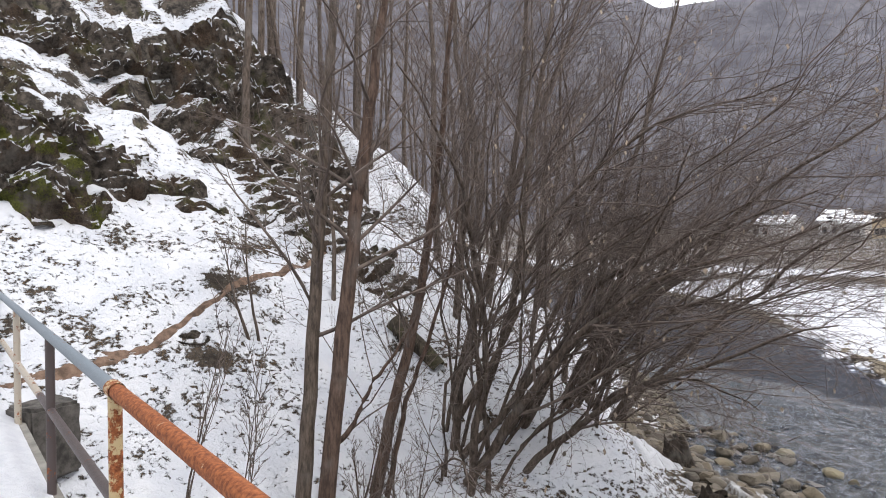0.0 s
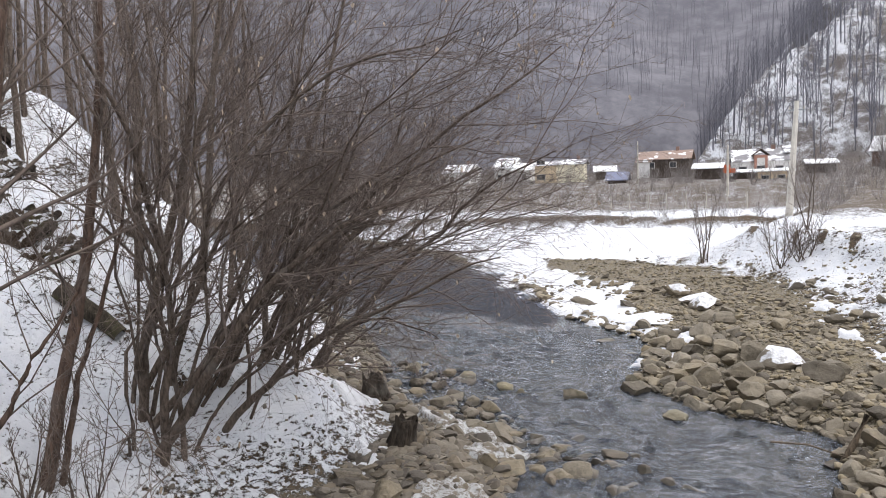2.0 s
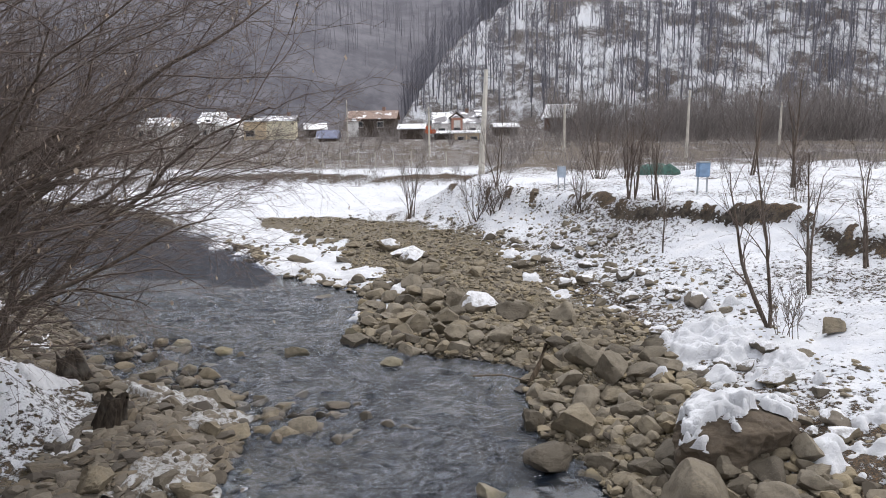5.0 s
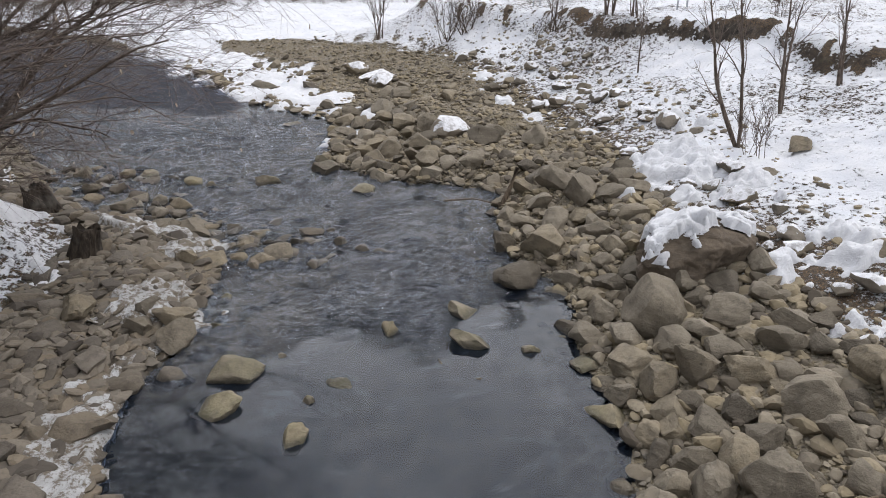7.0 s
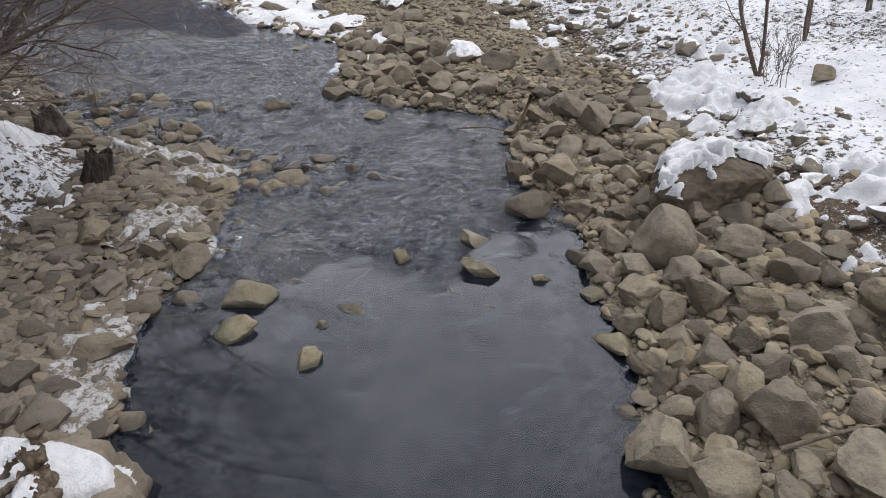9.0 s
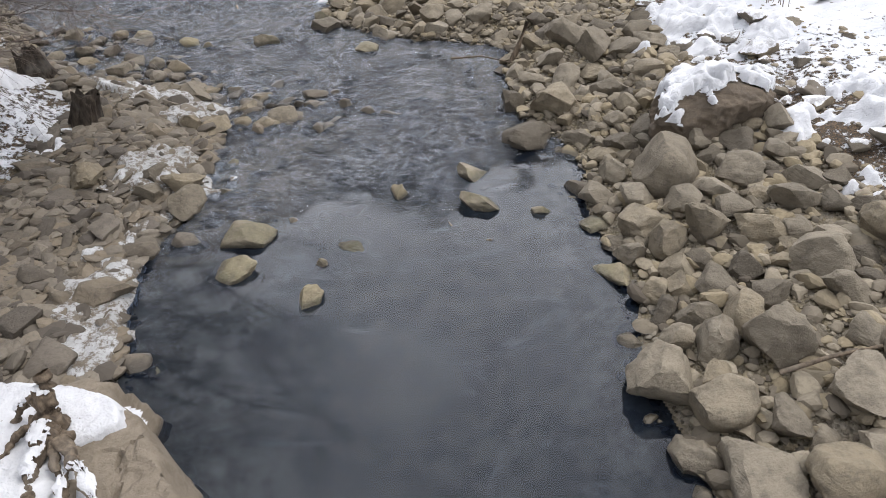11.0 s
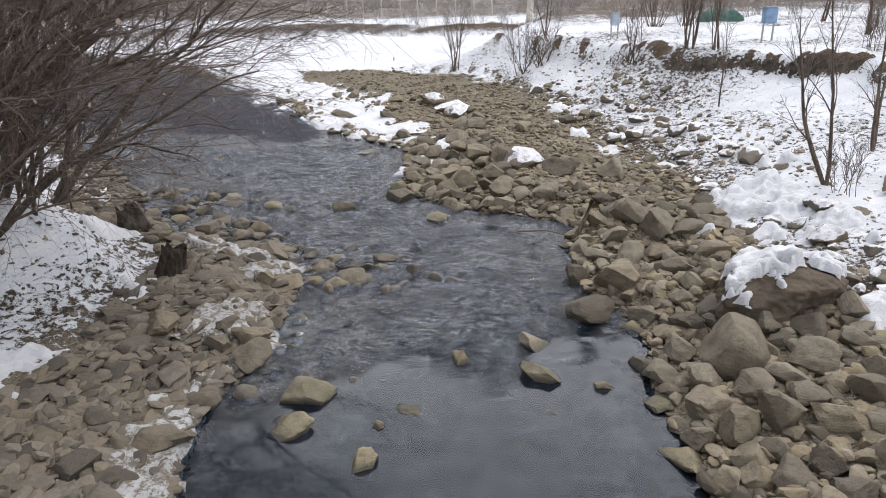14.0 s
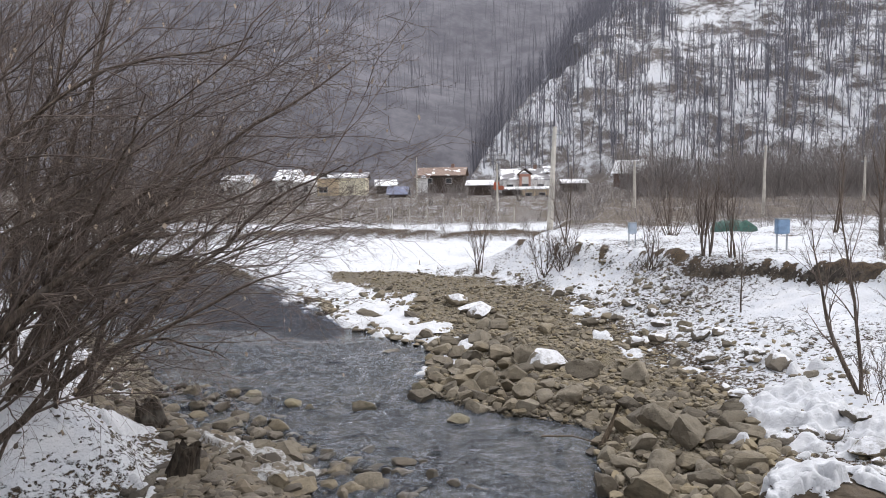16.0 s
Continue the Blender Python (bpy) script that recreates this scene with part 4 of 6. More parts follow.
def river_shrub(base, seed, stems, lean, reach, label, leaf=60, fan=0.7, rise=1.0, first=0.22):
    """A many-stemmed shrub that leans out over the water."""
    z = ground_z(*base)
    thing = empty("river_shrub", pose(base[0], base[1], z), label, "shrub", "leaning shrubs on the bank")
    b = Bush(seed)
    b.limit = 1.7 - base[0]
    plan = [dict(segs=13, wander=0.15, lift=0.0, kids=13, kid_len=0.44, kid_rad=0.42, spread=0.75, first=first, pull=(0.042, 0, -0.008), least=0.006, taper=0.86),
            dict(segs=9, wander=0.12, lift=0.0, kids=9, kid_len=0.50, kid_rad=0.45, spread=0.85, first=0.10, pull=(0.03, 0, -0.004), least=0.0035, taper=0.8),
            dict(segs=5, wander=0.13, lift=0.0, kids=5, kid_len=0.5, kid_rad=0.65, spread=0.75, first=0.12, pull=(0.02, 0, 0), least=0.002, taper=0.6),
            dict(segs=3, wander=0.12, lift=-0.01, taper=0.5)]
    for i in range(stems):
        s = (i + b.r.rand()) / stems
        up = 0.5 + rise * (0.45 + 3.6 * s ** 1.2)
        way = np.array([lean[0] + b.r.uniform(-1, 1) * fan * 0.7, lean[1] + b.r.uniform(-1, 1) * fan, up])
        sx, sy = b.r.uniform(-0.45, 0.45), b.r.uniform(-0.45, 0.45)
        start = (sx, sy, ground_z(base[0] + sx, base[1] + sy) - z - 0.15)
        thick = b.r.uniform(0.05, 0.075) if i % 3 == 1 else b.r.uniform(0.02, 0.042)
        b.grow(start, way, reach * b.r.uniform(0.65, 1.05) * (0.72 + 0.32 * min(1, s * 2.5)), thick, 0, plan)
    b.build(thing, "stem", BARK, TWIG)
    leaves(thing, b.tips, leaf, seed, DRY_LEAF)
    return thing


river_shrub((-6.65, 6.9), 1, 11, (0.75, 0.10), 7.2, "large bare many-stemmed shrub arching over the stream", 160, 0.7, 0.82)
river_shrub((-6.4, 7.8), 2, 9, (0.95, 0.15), 7.2, "large bare many-stemmed shrub arching over the stream", 120, 0.65, 0.68)
river_shrub((-6.75, 7.35), 6, 5, (0.32, 0.05), 8.2, "tall bare shrub with upright stems on the bank", 90, 0.6, 1.9, 0.42)
river_shrub((-6.3, 9.1), 3, 8, (0.85, 0.0), 6.8, "bare shrub with thin dark stems on the bank", 60, 0.65, 0.75)
river_shrub((-7.6, 11.6), 4, 9, (0.8, 0.0), 7.2, "bare shrub with thin dark stems on the bank", 40, 0.5, 1.0)
river_shrub((-11.0, 16.5), 5, 9, (0.6, 0.0), 7.5, "bare shrub with thin dark stems on the bank", 20, 0.5, 1.2)


def tree(base, seed, way, height, radius, label, name="bare_tree", group="", kids=12, lift=0.03, wander=0.05, bark=None, crown=None, first=0.3, pull=(0, 0, 0), spread=0.75, twigs=6, sub=7, sides=(9, 5, 3, 3)):
    z = ground_z(*base)
    thing = empty(name, pose(base[0], base[1], z), label, "tree", group)
    b = Bush(seed, sides)
    plan = [dict(segs=12, wander=wander, lift=lift, kids=kids, kid_len=0.42, kid_rad=0.4, spread=spread, first=first, pull=pull, least=0.008),
            dict(segs=7, wander=0.1, lift=0.03, kids=sub, kid_len=0.45, kid_rad=0.5, spread=0.7, first=0.15, least=0.004),
            dict(segs=4, wander=0.1, lift=0.02, kids=twigs, kid_len=0.5, kid_rad=0.6, spread=0.7, first=0.15, least=0.0025),
            dict(segs=3, wander=0.1, lift=0.0, taper=0.5)]
    b.grow((0, 0, -0.2), way, height, radius, 0, plan)
    b.build(thing, "trunk", bark or BARK, crown or TWIG)
    return thing


# trunks beside the bridge
def bent_tree(lines, seed, label, group, bark=BARK_RED):
    """A tree of several bent trunks out of one root."""
    base = lines[0][0][0]
    thing = empty("bare_tree", pose(*base), label, "tree", group)
    b = Bush(seed, (9, 5, 3, 3))
    for points, radius, kids in lines:
        plan = [dict(kids=kids, first=0.3, spread=0.9, kid_len=2.0, kid_rad=0.34),
                dict(segs=7, wander=0.1, lift=0.03, kids=7, kid_len=0.45, kid_rad=0.5, spread=0.7, first=0.15, least=0.004),
                dict(segs=4, wander=0.1, lift=0.02, kids=6, kid_len=0.5, kid_rad=0.6, spread=0.7, first=0.15, least=0.0025),
                dict(segs=3, wander=0.1, lift=0.0, taper=0.5)]
        local = np.array(points) - np.array(base)
        local[0, 2] -= 0.35
        b.along(local, radius, plan)
    b.build(thing, "trunk", bark, TWIG)
    return thing


bent_tree([([(-6.44, 4.02, 1.1), (-6.37, 4.12, 2.66), (-6.33, 4.19, 4.01), (-6.27, 4.27, 5.11), (-6.22, 4.36, 6.94), (-6.15, 4.45, 9.5)], 0.092, 18)], 11, "straight grey-brown tree trunk on the snowy hillside", "trees beside the bridge", BARK)
bent_tree([([(-6.25, 4.15, 1.1), (-6.12, 4.33, 3.03), (-6.03, 4.46, 4.31), (-5.95, 4.58, 5.41), (-5.89, 4.67, 6.21), (-5.83, 4.76, 6.94), (-5.65, 4.95, 9.5)], 0.1, 22)], 12, "leaning brown tree trunk with side twigs on the hillside", "trees beside the bridge")
bent_tree([([(-6.86, 5.34, 1.17), (-6.7, 5.54, 2.08), (-6.54, 5.71, 2.94), (-6.4, 5.86, 3.94), (-6.3, 5.97, 4.87), (-6.22, 6.05, 6.07), (-6.14, 6.13, 7.34)], 0.085, 12),
           ([(-6.77, 4.47, 1.42), (-6.66, 4.64, 1.93), (-6.52, 4.82, 2.15), (-6.42, 4.95, 2.58), (-6.25, 5.16, 2.91), (-6.02, 5.41, 3.44)], 0.042, 6),
           ([(-6.85, 5.52, 1.12), (-6.71, 5.69, 1.76), (-6.63, 5.78, 2.34), (-6.44, 5.99, 3.06), (-6.23, 6.2, 4.0), (-6.15, 6.28, 5.01)], 0.042, 7)], 13, "forked tree with curved reddish trunks beside the bridge", "trees beside the bridge")

for k, (x, y, h) in enumerate(((-8.3, 8.4, 8.0), (-9.2, 10.2, 9.0), (-8.9, 12.4, 8.0), (-10.4, 13.2, 9.0), (-11.8, 15.5, 9.0), (-7.5, 7.5, 8.5), (-7.9, 9.3, 9.0), (-7.3, 10.6, 8.5))):
    tree((x, y), 31 + k, (0.22, -0.05, 1), h, 0.075, "bare brown tree among the shrubs of the bank", group="trees behind the shrubs", kids=18, wander=0.07, first=0.2, spread=0.85, sub=9, twigs=6, sides=(7, 5, 3, 3))

# woods up the hillside, built once in a few shapes and copied
wood_rng = random.Random(21)
shapes = []
for i in range(5):
    shapes.append(tree((-20 - 2 * i, 14 + i * 3), 40 + i, (wood_rng.uniform(-0.1, 0.15), 0, 1), 11, 0.10, "slender bare tree of the hillside wood", "hillside_tree", "hillside wood", 10, wander=0.035, first=0.4, twigs=3, sub=5, sides=(6, 4, 3, 3)))
for i in range(140):
    y = 7 + 55 * wood_rng.random() ** 1.1
    xl = float(curve_at(LEFT_SHORE, np.array([y]))[0])
    near = 9.5 if y < 11 else (5.5 if y < 18 else 2.0)
    x = xl - (near + wood_rng.random() ** 1.4 * 26) * (1.2 if y > 16 else 1)
    s = wood_rng.uniform(0.75, 1.25)
    ob = copy_thing(wood_rng.choice(shapes), pose(x, y, ground_z(x, y) - 0.1, 0, 0, wood_rng.uniform(0, 360)))
    ob.scale = (s, s, s)


# small trees and saplings on the far bank
def sapling(base, seed, height, label, stems=1, radius=0.03, lean=(0, 0), name="sapling", group="saplings on the snowy bank", spread=0.5, fan=0.25, material=None, kids=9, sub=5, twigs=3, curve=0.06):
    z = ground_z(*base)
    thing = empty(name, pose(base[0], base[1], z), label, "shrub" if stems > 2 else "tree", group)
    b = Bush(seed, (6, 4, 3, 3))
    plan = [dict(segs=9, wander=curve, lift=0.10, kids=kids, kid_len=0.38, kid_rad=0.5, spread=spread, first=0.25, least=0.006),
            dict(segs=5, wander=0.09, lift=0.05, kids=sub, kid_len=0.45, kid_rad=0.55, spread=0.6, first=0.15, least=0.004),
            dict(segs=4, wander=0.1, lift=0.03, kids=twigs, kid_len=0.5, kid_rad=0.6, spread=0.6, first=0.15, least=0.003),
            dict(segs=2, wander=0.1, lift=0.0, taper=0.5)]
    for i in range(stems):
        way = (lean[0] + b.r.uniform(-fan, fan), lean[1] + b.r.uniform(-fan, fan), 1)
        w = 0.05 * stems ** 0.5
        b.grow((b.r.uniform(-w, w), b.r.uniform(-w, w), -0.08), way, height * b.r.uniform(0.75, 1.05), radius * b.r.uniform(0.7, 1.1), 0, plan)
    b.build(thing, "stem", material or BARK, TWIG)
    return thing


sapling((6.15, 11.45), 61, 3.6, "young bare tree with curved twin stems in the snow", 2, 0.05, (-0.15, 0.1), "young_tree", fan=0.2, curve=0.08)
sapling((7.45, 12.5), 62, 3.0, "young bare tree standing in the bank snow", 2, 0.045, (0.1, 0), "young_tree", fan=0.2)
sapling((9.3, 13.5), 63, 2.8, "leaning young bare tree on the snowy bank", 2, 0.04, (-0.3, 0), "young_tree", fan=0.3)
sapling((6.3, 11.0), 64, 1.0, "low tuft of thin bare shoots in snow", 7, 0.008, (0, 0), "twiggy_tuft", fan=0.5)
sapling((6.5, 17.5), 65, 2.6, "single straight sapling on the snowy slope", 1, 0.03)
sapling((6.75, 21.0), 66, 2.6, "clump of bare thin stems on the bank", 8, 0.03, name="bare_shrub", fan=0.4)
sapling((7.3, 20.3), 67, 2.2, "clump of bare thin stems on the bank", 5, 0.025, name="bare_shrub", fan=0.4)
sapling((5.5, 22.5), 68, 1.8, "clump of bare thin stems on the bank", 5, 0.022, name="bare_shrub", fan=0.4)
sapling((-0.05, 31.4), 69, 3.0, "dark bare shrub on the point of the bank", 6, 0.035, name="bare_shrub", fan=0.3)
sapling((2.5, 27.6), 70, 2.2, "tangled dark shrub at the bank edge", 12, 0.02, name="bare_shrub", fan=0.9)
sapling((3.2, 27.2), 71, 1.7, "tangled dark shrub at the bank edge", 12, 0.02, name="bare_shrub", fan=0.9)
sapling((3.6, 29.5), 72, 3.2, "thin sapling beside the utility pole", 3, 0.03, fan=0.25)
sapling((9.0, 33.0), 76, 3.0, "broad brown bush at the back of the field", 14, 0.022, name="bare_shrub", fan=0.7)
sapling((10.8, 34.5), 77, 2.7, "broad brown bush at the back of the field", 12, 0.022, name="bare_shrub", fan=0.7)
sapling((10.5, 18.5), 73, 1.3, "tuft of dry stalks in the field snow", 14, 0.006, name="twiggy_tuft", fan=0.25)
sapling((13.5, 24), 74, 4.0, "bare tree at the edge of the field", 2, 0.06, name="young_tree", fan=0.15)
sapling((16.5, 33), 75, 3.5, "bare tree at the edge of the field", 3, 0.06, name="young_tree", fan=0.25)

# thin growth on the near hillside
sapling((-8.85, 4.85), 81, 1.9, "forked dark sapling rising from the snow", 2, 0.035, (0.15, 0), fan=0.35, group="saplings on the hillside")
sapling((-6.9, 2.9), 82, 2.3, "thin whip sapling in front of the snowy slope", 2, 0.014, (0.0, 0.1), fan=0.3, group="saplings on the hillside", kids=7, twigs=2)
sapling((-6.6, 3.3), 83, 2.0, "thin whip sapling in front of the snowy slope", 3, 0.012, (0.1, 0.1), fan=0.4, group="saplings on the hillside", kids=7, twigs=2)
sapling((-6.2, 5.3), 84, 1.7, "thin suckers at the foot of the trees", 5, 0.016, (0.3, 0.1), fan=0.5, group="saplings on the hillside")
sapling((-6.3, 4.6), 85, 1.5, "thin suckers at the foot of the trees", 4, 0.03, (0.5, 0.2), fan=0.4, group="saplings on the hillside")
sapling((-7.6, 8.2), 86, 1.6, "thin bare shoots on the snowy slope", 4, 0.012, fan=0.5, group="saplings on the hillside")
sapling((-9.0, 8.8), 87, 1.4, "thin bare shoots on the snowy slope", 4, 0.012, fan=0.5, group="saplings on the hillside")
sapling((-9.4, 6.6), 88, 4.6, "slender dark sapling against the rocks", 1, 0.045, fan=0.1, group="saplings on the hillside")


# ---- rocks of the hillside ----
def outcrop(x, y, wide, high, out, label, seed, material=None):
    """A broken rock face standing out of the slope, with ledges, and sunk into the ground at its rim."""
    e = 1.2
    gx, gy = (ground_z(x + e, y) - ground_z(x - e, y)) / (2 * e), (ground_z(x, y + e) - ground_z(x, y - e)) / (2 * e)
    down = np.array([-gx, -gy]) / math.hypot(gx, gy)
    side = np.array([-down[1], down[0]])
    grade = math.hypot(gx, gy)
    na, nb = max(24, int(wide * 26)), max(20, int(high * 26))
    a, b = np.meshgrid(np.linspace(-1, 1, na), np.linspace(-1, 1, nb), indexing="ij")
    flat = high / math.sqrt(1 + grade ** 2)
    px = x + side[0] * a * wide * 0.62 - down[0] * b * flat * 0.62
    py = y + side[1] * a * wide * 0.62 - down[1] * b * flat * 0.62
    s, t = a * wide, b * high
    ragged = value_noise(s, t, 0.7, seed) * 0.7 + value_noise(s, t, 0.25, seed + 3) * 0.35
    mask = smooth(0.0, 0.42, 1 - np.hypot(a, b) + ragged)
    forms = sum(value_noise(s + 0.5 * t, t * 1.3, 0.9 * 0.52 ** k, seed + 5 + k) * 0.62 ** k for k in range(6))
    ledge = t / 0.55 + value_noise(s, t, 0.8, seed + 4) * 2.5
    ledge = smooth(0.0, 0.3, ledge - np.floor(ledge)) - (ledge - np.floor(ledge))
    push = mask * (out * (0.40 + 0.50 * forms) - ledge * 0.12) - 0.06 * (1 - mask)
    z = land(px, py)[0] + push * 0.55
    verts = np.stack([px + down[0] * push * 0.85, py + down[1] * push * 0.85, z], -1)
    origin = np.array([x, y, ground_z(x, y)])
    i, j = np.meshgrid(np.arange(na - 1), np.arange(nb - 1), indexing="ij")
    f = np.stack([i * nb + j, (i + 1) * nb + j, (i + 1) * nb + j + 1, i * nb + j + 1], -1)[mask[:-1, :-1] + mask[1:, 1:] > 0.02]
    ob = mesh_object("rock_outcrop", (verts - origin).reshape(-1, 3), f.reshape(-1, 4)[:, ::-1], material or CLIFF)
    ob.data.set_sharp_from_angle(angle=radians(35))
    ob.matrix_world = pose(*origin)
    if wide > 1.2:
        # snow caught on its ledges, as a crust of its own
        k = f.reshape(-1, 4)[:, ::-1]
        v = verts.reshape(-1, 3) - origin
        n = np.cross(v[k[:, 2]] - v[k[:, 0]], v[k[:, 3]] - v[k[:, 1]])
        n = n[:, 2] / (np.linalg.norm(n, axis=1) + 1e-9)
        c = v[k].mean(1)
        lies = n + value_noise(c[:, 0] * 1.3, c[:, 2] + c[:, 1], 0.5, seed) * 0.9 > 0.62
        used, flat_index = np.unique(k[lies], return_inverse=True)
        crust = v[used] + np.array([0, 0, 0.03]) + np.array([down[0], down[1], 0]) * 0.01
        tagged(mesh_object("ledge_snow", crust, flat_index.reshape(-1, 4), SNOW, ob), "white snow on the ledges")
    return tagged(ob, label, "rock", "rock outcrops on the hillside")


DARK = "dark mossy rock outcrop with snow lying on ledges"
outcrop(-11.8, 3.1, 2.5, 2.5, 0.8, "large dark rock outcrop with bright green moss", 3, CLIFF_MOSS)
outcrop(-13.6, 2.7, 1.5, 1.1, 0.5, DARK, 14)
outcrop(-16.3, 5.3, 2.0, 1.6, 0.7, DARK, 25)
outcrop(-16.6, 3.6, 2.2, 2.2, 0.7, DARK, 36)
outcrop(-15.2, 7.7, 2.6, 3.2, 0.8, DARK, 47)
outcrop(-14.3, 6.4, 1.9, 1.4, 0.5, DARK, 58)
outcrop(-14.4, 5.2, 1.0, 1.2, 0.5, DARK, 69)
outcrop(-12.7, 6.9, 1.8, 1.5, 0.5, DARK, 80)
outcrop(-13.5, 8.1, 2.0, 1.8, 0.55, DARK, 91)
outcrop(-11.9, 7.4, 1.9, 0.9, 0.4, DARK, 102)
outcrop(-11.5, 4.8, 1.2, 0.8, 0.35, DARK, 113)
outcrop(-11.1, 5.2, 1.0, 0.4, 0.2, DARK, 124)
outcrop(-11.3, 6.5, 1.3, 0.5, 0.25, DARK, 135)
outcrop(-12.6, 8.6, 1.8, 1.6, 0.5, DARK, 191)
outcrop(-11.5, 8.5, 1.4, 1.3, 0.45, DARK, 202)
outcrop(-10.95, 7.4, 1.5, 1.0, 0.4, DARK, 213)
outcrop(-9.95, 7.95, 1.0, 0.9, 0.6, "dark squarish rock jutting out of the snow slope", 146)
outcrop(-9.3, 7.7, 1.3, 0.6, 0.4, "dark rock jutting out of the snow slope", 157)
outcrop(-9.0, 9.1, 0.5, 0.4, 0.25, "small dark rock in the snow slope", 168)
outcrop(-8.7, 3.9, 0.45, 0.25, 0.16, "small dark stones beside the footpath", 179)


def tree_limb(name, points, radius, label, category, material, end=0.55, sides=9):
    tubes = Tubes(sides)
    n = len(points)
    tubes.add(points, [radius * (1 - (1 - end) * i / (n - 1)) for i in range(n)])
    return tagged(tubes.build(name, material), label, category)


def on_ground(x, y, up):
    return (x, y, ground_z(x, y) + up)


tree_limb("fallen_log", [on_ground(-8.55, 7.2, 0.1), on_ground(-8.3, 7.3, 0.13), on_ground(-8.05, 7.42, 0.12), on_ground(-7.8, 7.5, 0.08)], 0.15, "short dark log lying down the snow slope", "log", bark_material("rotting_log", (0.022, 0.018, 0.014), (0.085, 0.07, 0.05), 22.0, 0.5), 0.8)


def path_strip():
    """The trodden earth path along the slope."""
    line = np.array([(-8.6, 0.9), (-8.5, 1.8), (-8.54, 2.44), (-8.64, 3.34), (-9.35, 4.6), (-9.79, 5.59), (-10.29, 6.78), (-10.9, 8.2)])
    t = np.linspace(0, len(line) - 1, 110)
    x, y = np.interp(t, range(len(line)), line[:, 0]), np.interp(t, range(len(line)), line[:, 1])
    r = np.random.RandomState(3)
    cols = np.linspace(-1, 1, 9)
    dx, dy = np.gradient(x), np.gradient(y)
    n = np.hypot(dx, dy)
    half = 0.06 + 0.05 * value_noise(t, t * 0, 3.0, 4) + 0.06 * value_noise(t, t * 0, 0.4, 6)
    px = x[:, None] + (dy / n * half)[:, None] * cols
    py = y[:, None] - (dx / n * half)[:, None] * cols
    z = land(px, py)[0] + 0.022 * (1 - np.abs(cols)[None] ** 2) - 0.006 + r.normal(0, 0.007, px.shape) + value_noise(px, py, 0.12, 8) * 0.03
    i, j = np.meshgrid(np.arange(109), np.arange(8), indexing="ij")
    f = np.stack([i * 9 + j, (i + 1) * 9 + j, (i + 1) * 9 + j + 1, i * 9 + j + 1], -1).reshape(-1, 4)
    ob = mesh_object("footpath", np.stack([px, py, z], -1).reshape(-1, 3), f, EARTH_PATH)
    tagged(ob, "narrow trodden brown earth path across the snow", "path", kind="structure")


EARTH_PATH = plain("trodden_earth", (0.15, 0.10, 0.072), 0.95, 0.5, 9.0)
path_strip()


# ---- footbridge and railing ----
def rust_material(name, paint, rust_amount):
    m = Nodes(name)
    flakes = m.noise(14.0, 6, 0.75)
    streak = m.noise(60.0, 4, 0.6)
    rust = m.mix(m.ramp(streak, 0.3, 0.7), (0.13, 0.035, 0.012), (0.34, 0.115, 0.04))
    on = m.ramp(m.math("ADD", flakes, rust_amount - 0.5), 0.47, 0.53)
    return m.done(m.mix(on, paint, rust), m.ramp(on, 0, 1, 0.5, 0.85), m.bump(m.math("ADD", flakes, m.math("MULTIPLY", streak, 0.4)), 0.5, 0.006), spec=0.35)


RAIL_RUSTY = rust_material("rusty_rail", (0.50, 0.40, 0.26), 0.66)
RAIL_BLUE = rust_material("blue_grey_rail", (0.17, 0.20, 0.225), 0.32)
POST_YELLOW = rust_material("flaking_cream_post", (0.46, 0.35, 0.19), 0.50)
POST_DARK = rust_material("dark_painted_post", (0.075, 0.058, 0.055), 0.36)
POST_PALE = rust_material("pale_painted_post", (0.42, 0.37, 0.30), 0.40)
CONCRETE = plain("weathered_concrete", (0.22, 0.21, 0.185), 0.9, 0.3, 5.0)
DARK_CONCRETE = plain("wet_concrete", (0.085, 0.078, 0.07), 0.85, 0.6, 7.0)

RAIL_A, RAIL_DIR = Vector((-3.18, 0.97, 3.72)), Vector((-0.9875, 0.145, 0.0)).normalized()


def rail_point(d, z):
    p = RAIL_A + RAIL_DIR * d
    return (p.x, p.y, z)


railing = empty("railing", pose(RAIL_A.x, RAIL_A.y, 2.7), "rusty pipe railing with flaking blue and cream paint", "railing")


def rail_part(name, a, b, radius, material, label):
    t = Tubes(14)
    n = 10
    pts = [np.array(a) + (np.array(b) - np.array(a)) * i / n - np.array((RAIL_A.x, RAIL_A.y, 2.7)) for i in range(n + 1)]
    t.add(pts, [radius] * (n + 1))
    ob = t.build(name, material, railing)
    return tagged(ob, label)


rail_part("top_rail", rail_point(-2.0, 3.72), rail_point(0.02, 3.72), 0.034, RAIL_RUSTY, "orange-rusted steel top rail")
rail_part("top_rail", rail_point(0.03, 3.72), rail_point(6.6, 3.735), 0.033, RAIL_BLUE, "blue-grey painted top rail")
rail_part("joint_collar", rail_point(-0.03, 3.72), rail_point(0.07, 3.72), 0.039, POST_YELLOW, "cream welded collar")
rail_part("post", rail_point(0.02, 2.62), rail_point(0.02, 3.70), 0.03, POST_YELLOW, "flaking cream and rust post")
rail_part("post", rail_point(-1.96, 2.62), rail_point(-1.96, 3.70), 0.03, POST_YELLOW, "flaking cream and rust post")
rail_part("post", rail_point(2.05, 2.62), rail_point(2.05, 3.71), 0.03, POST_DARK, "dark brown painted post")
rail_part("post", rail_point(4.25, 2.62), rail_point(4.25, 3.72), 0.03, POST_PALE, "pale chipped post")
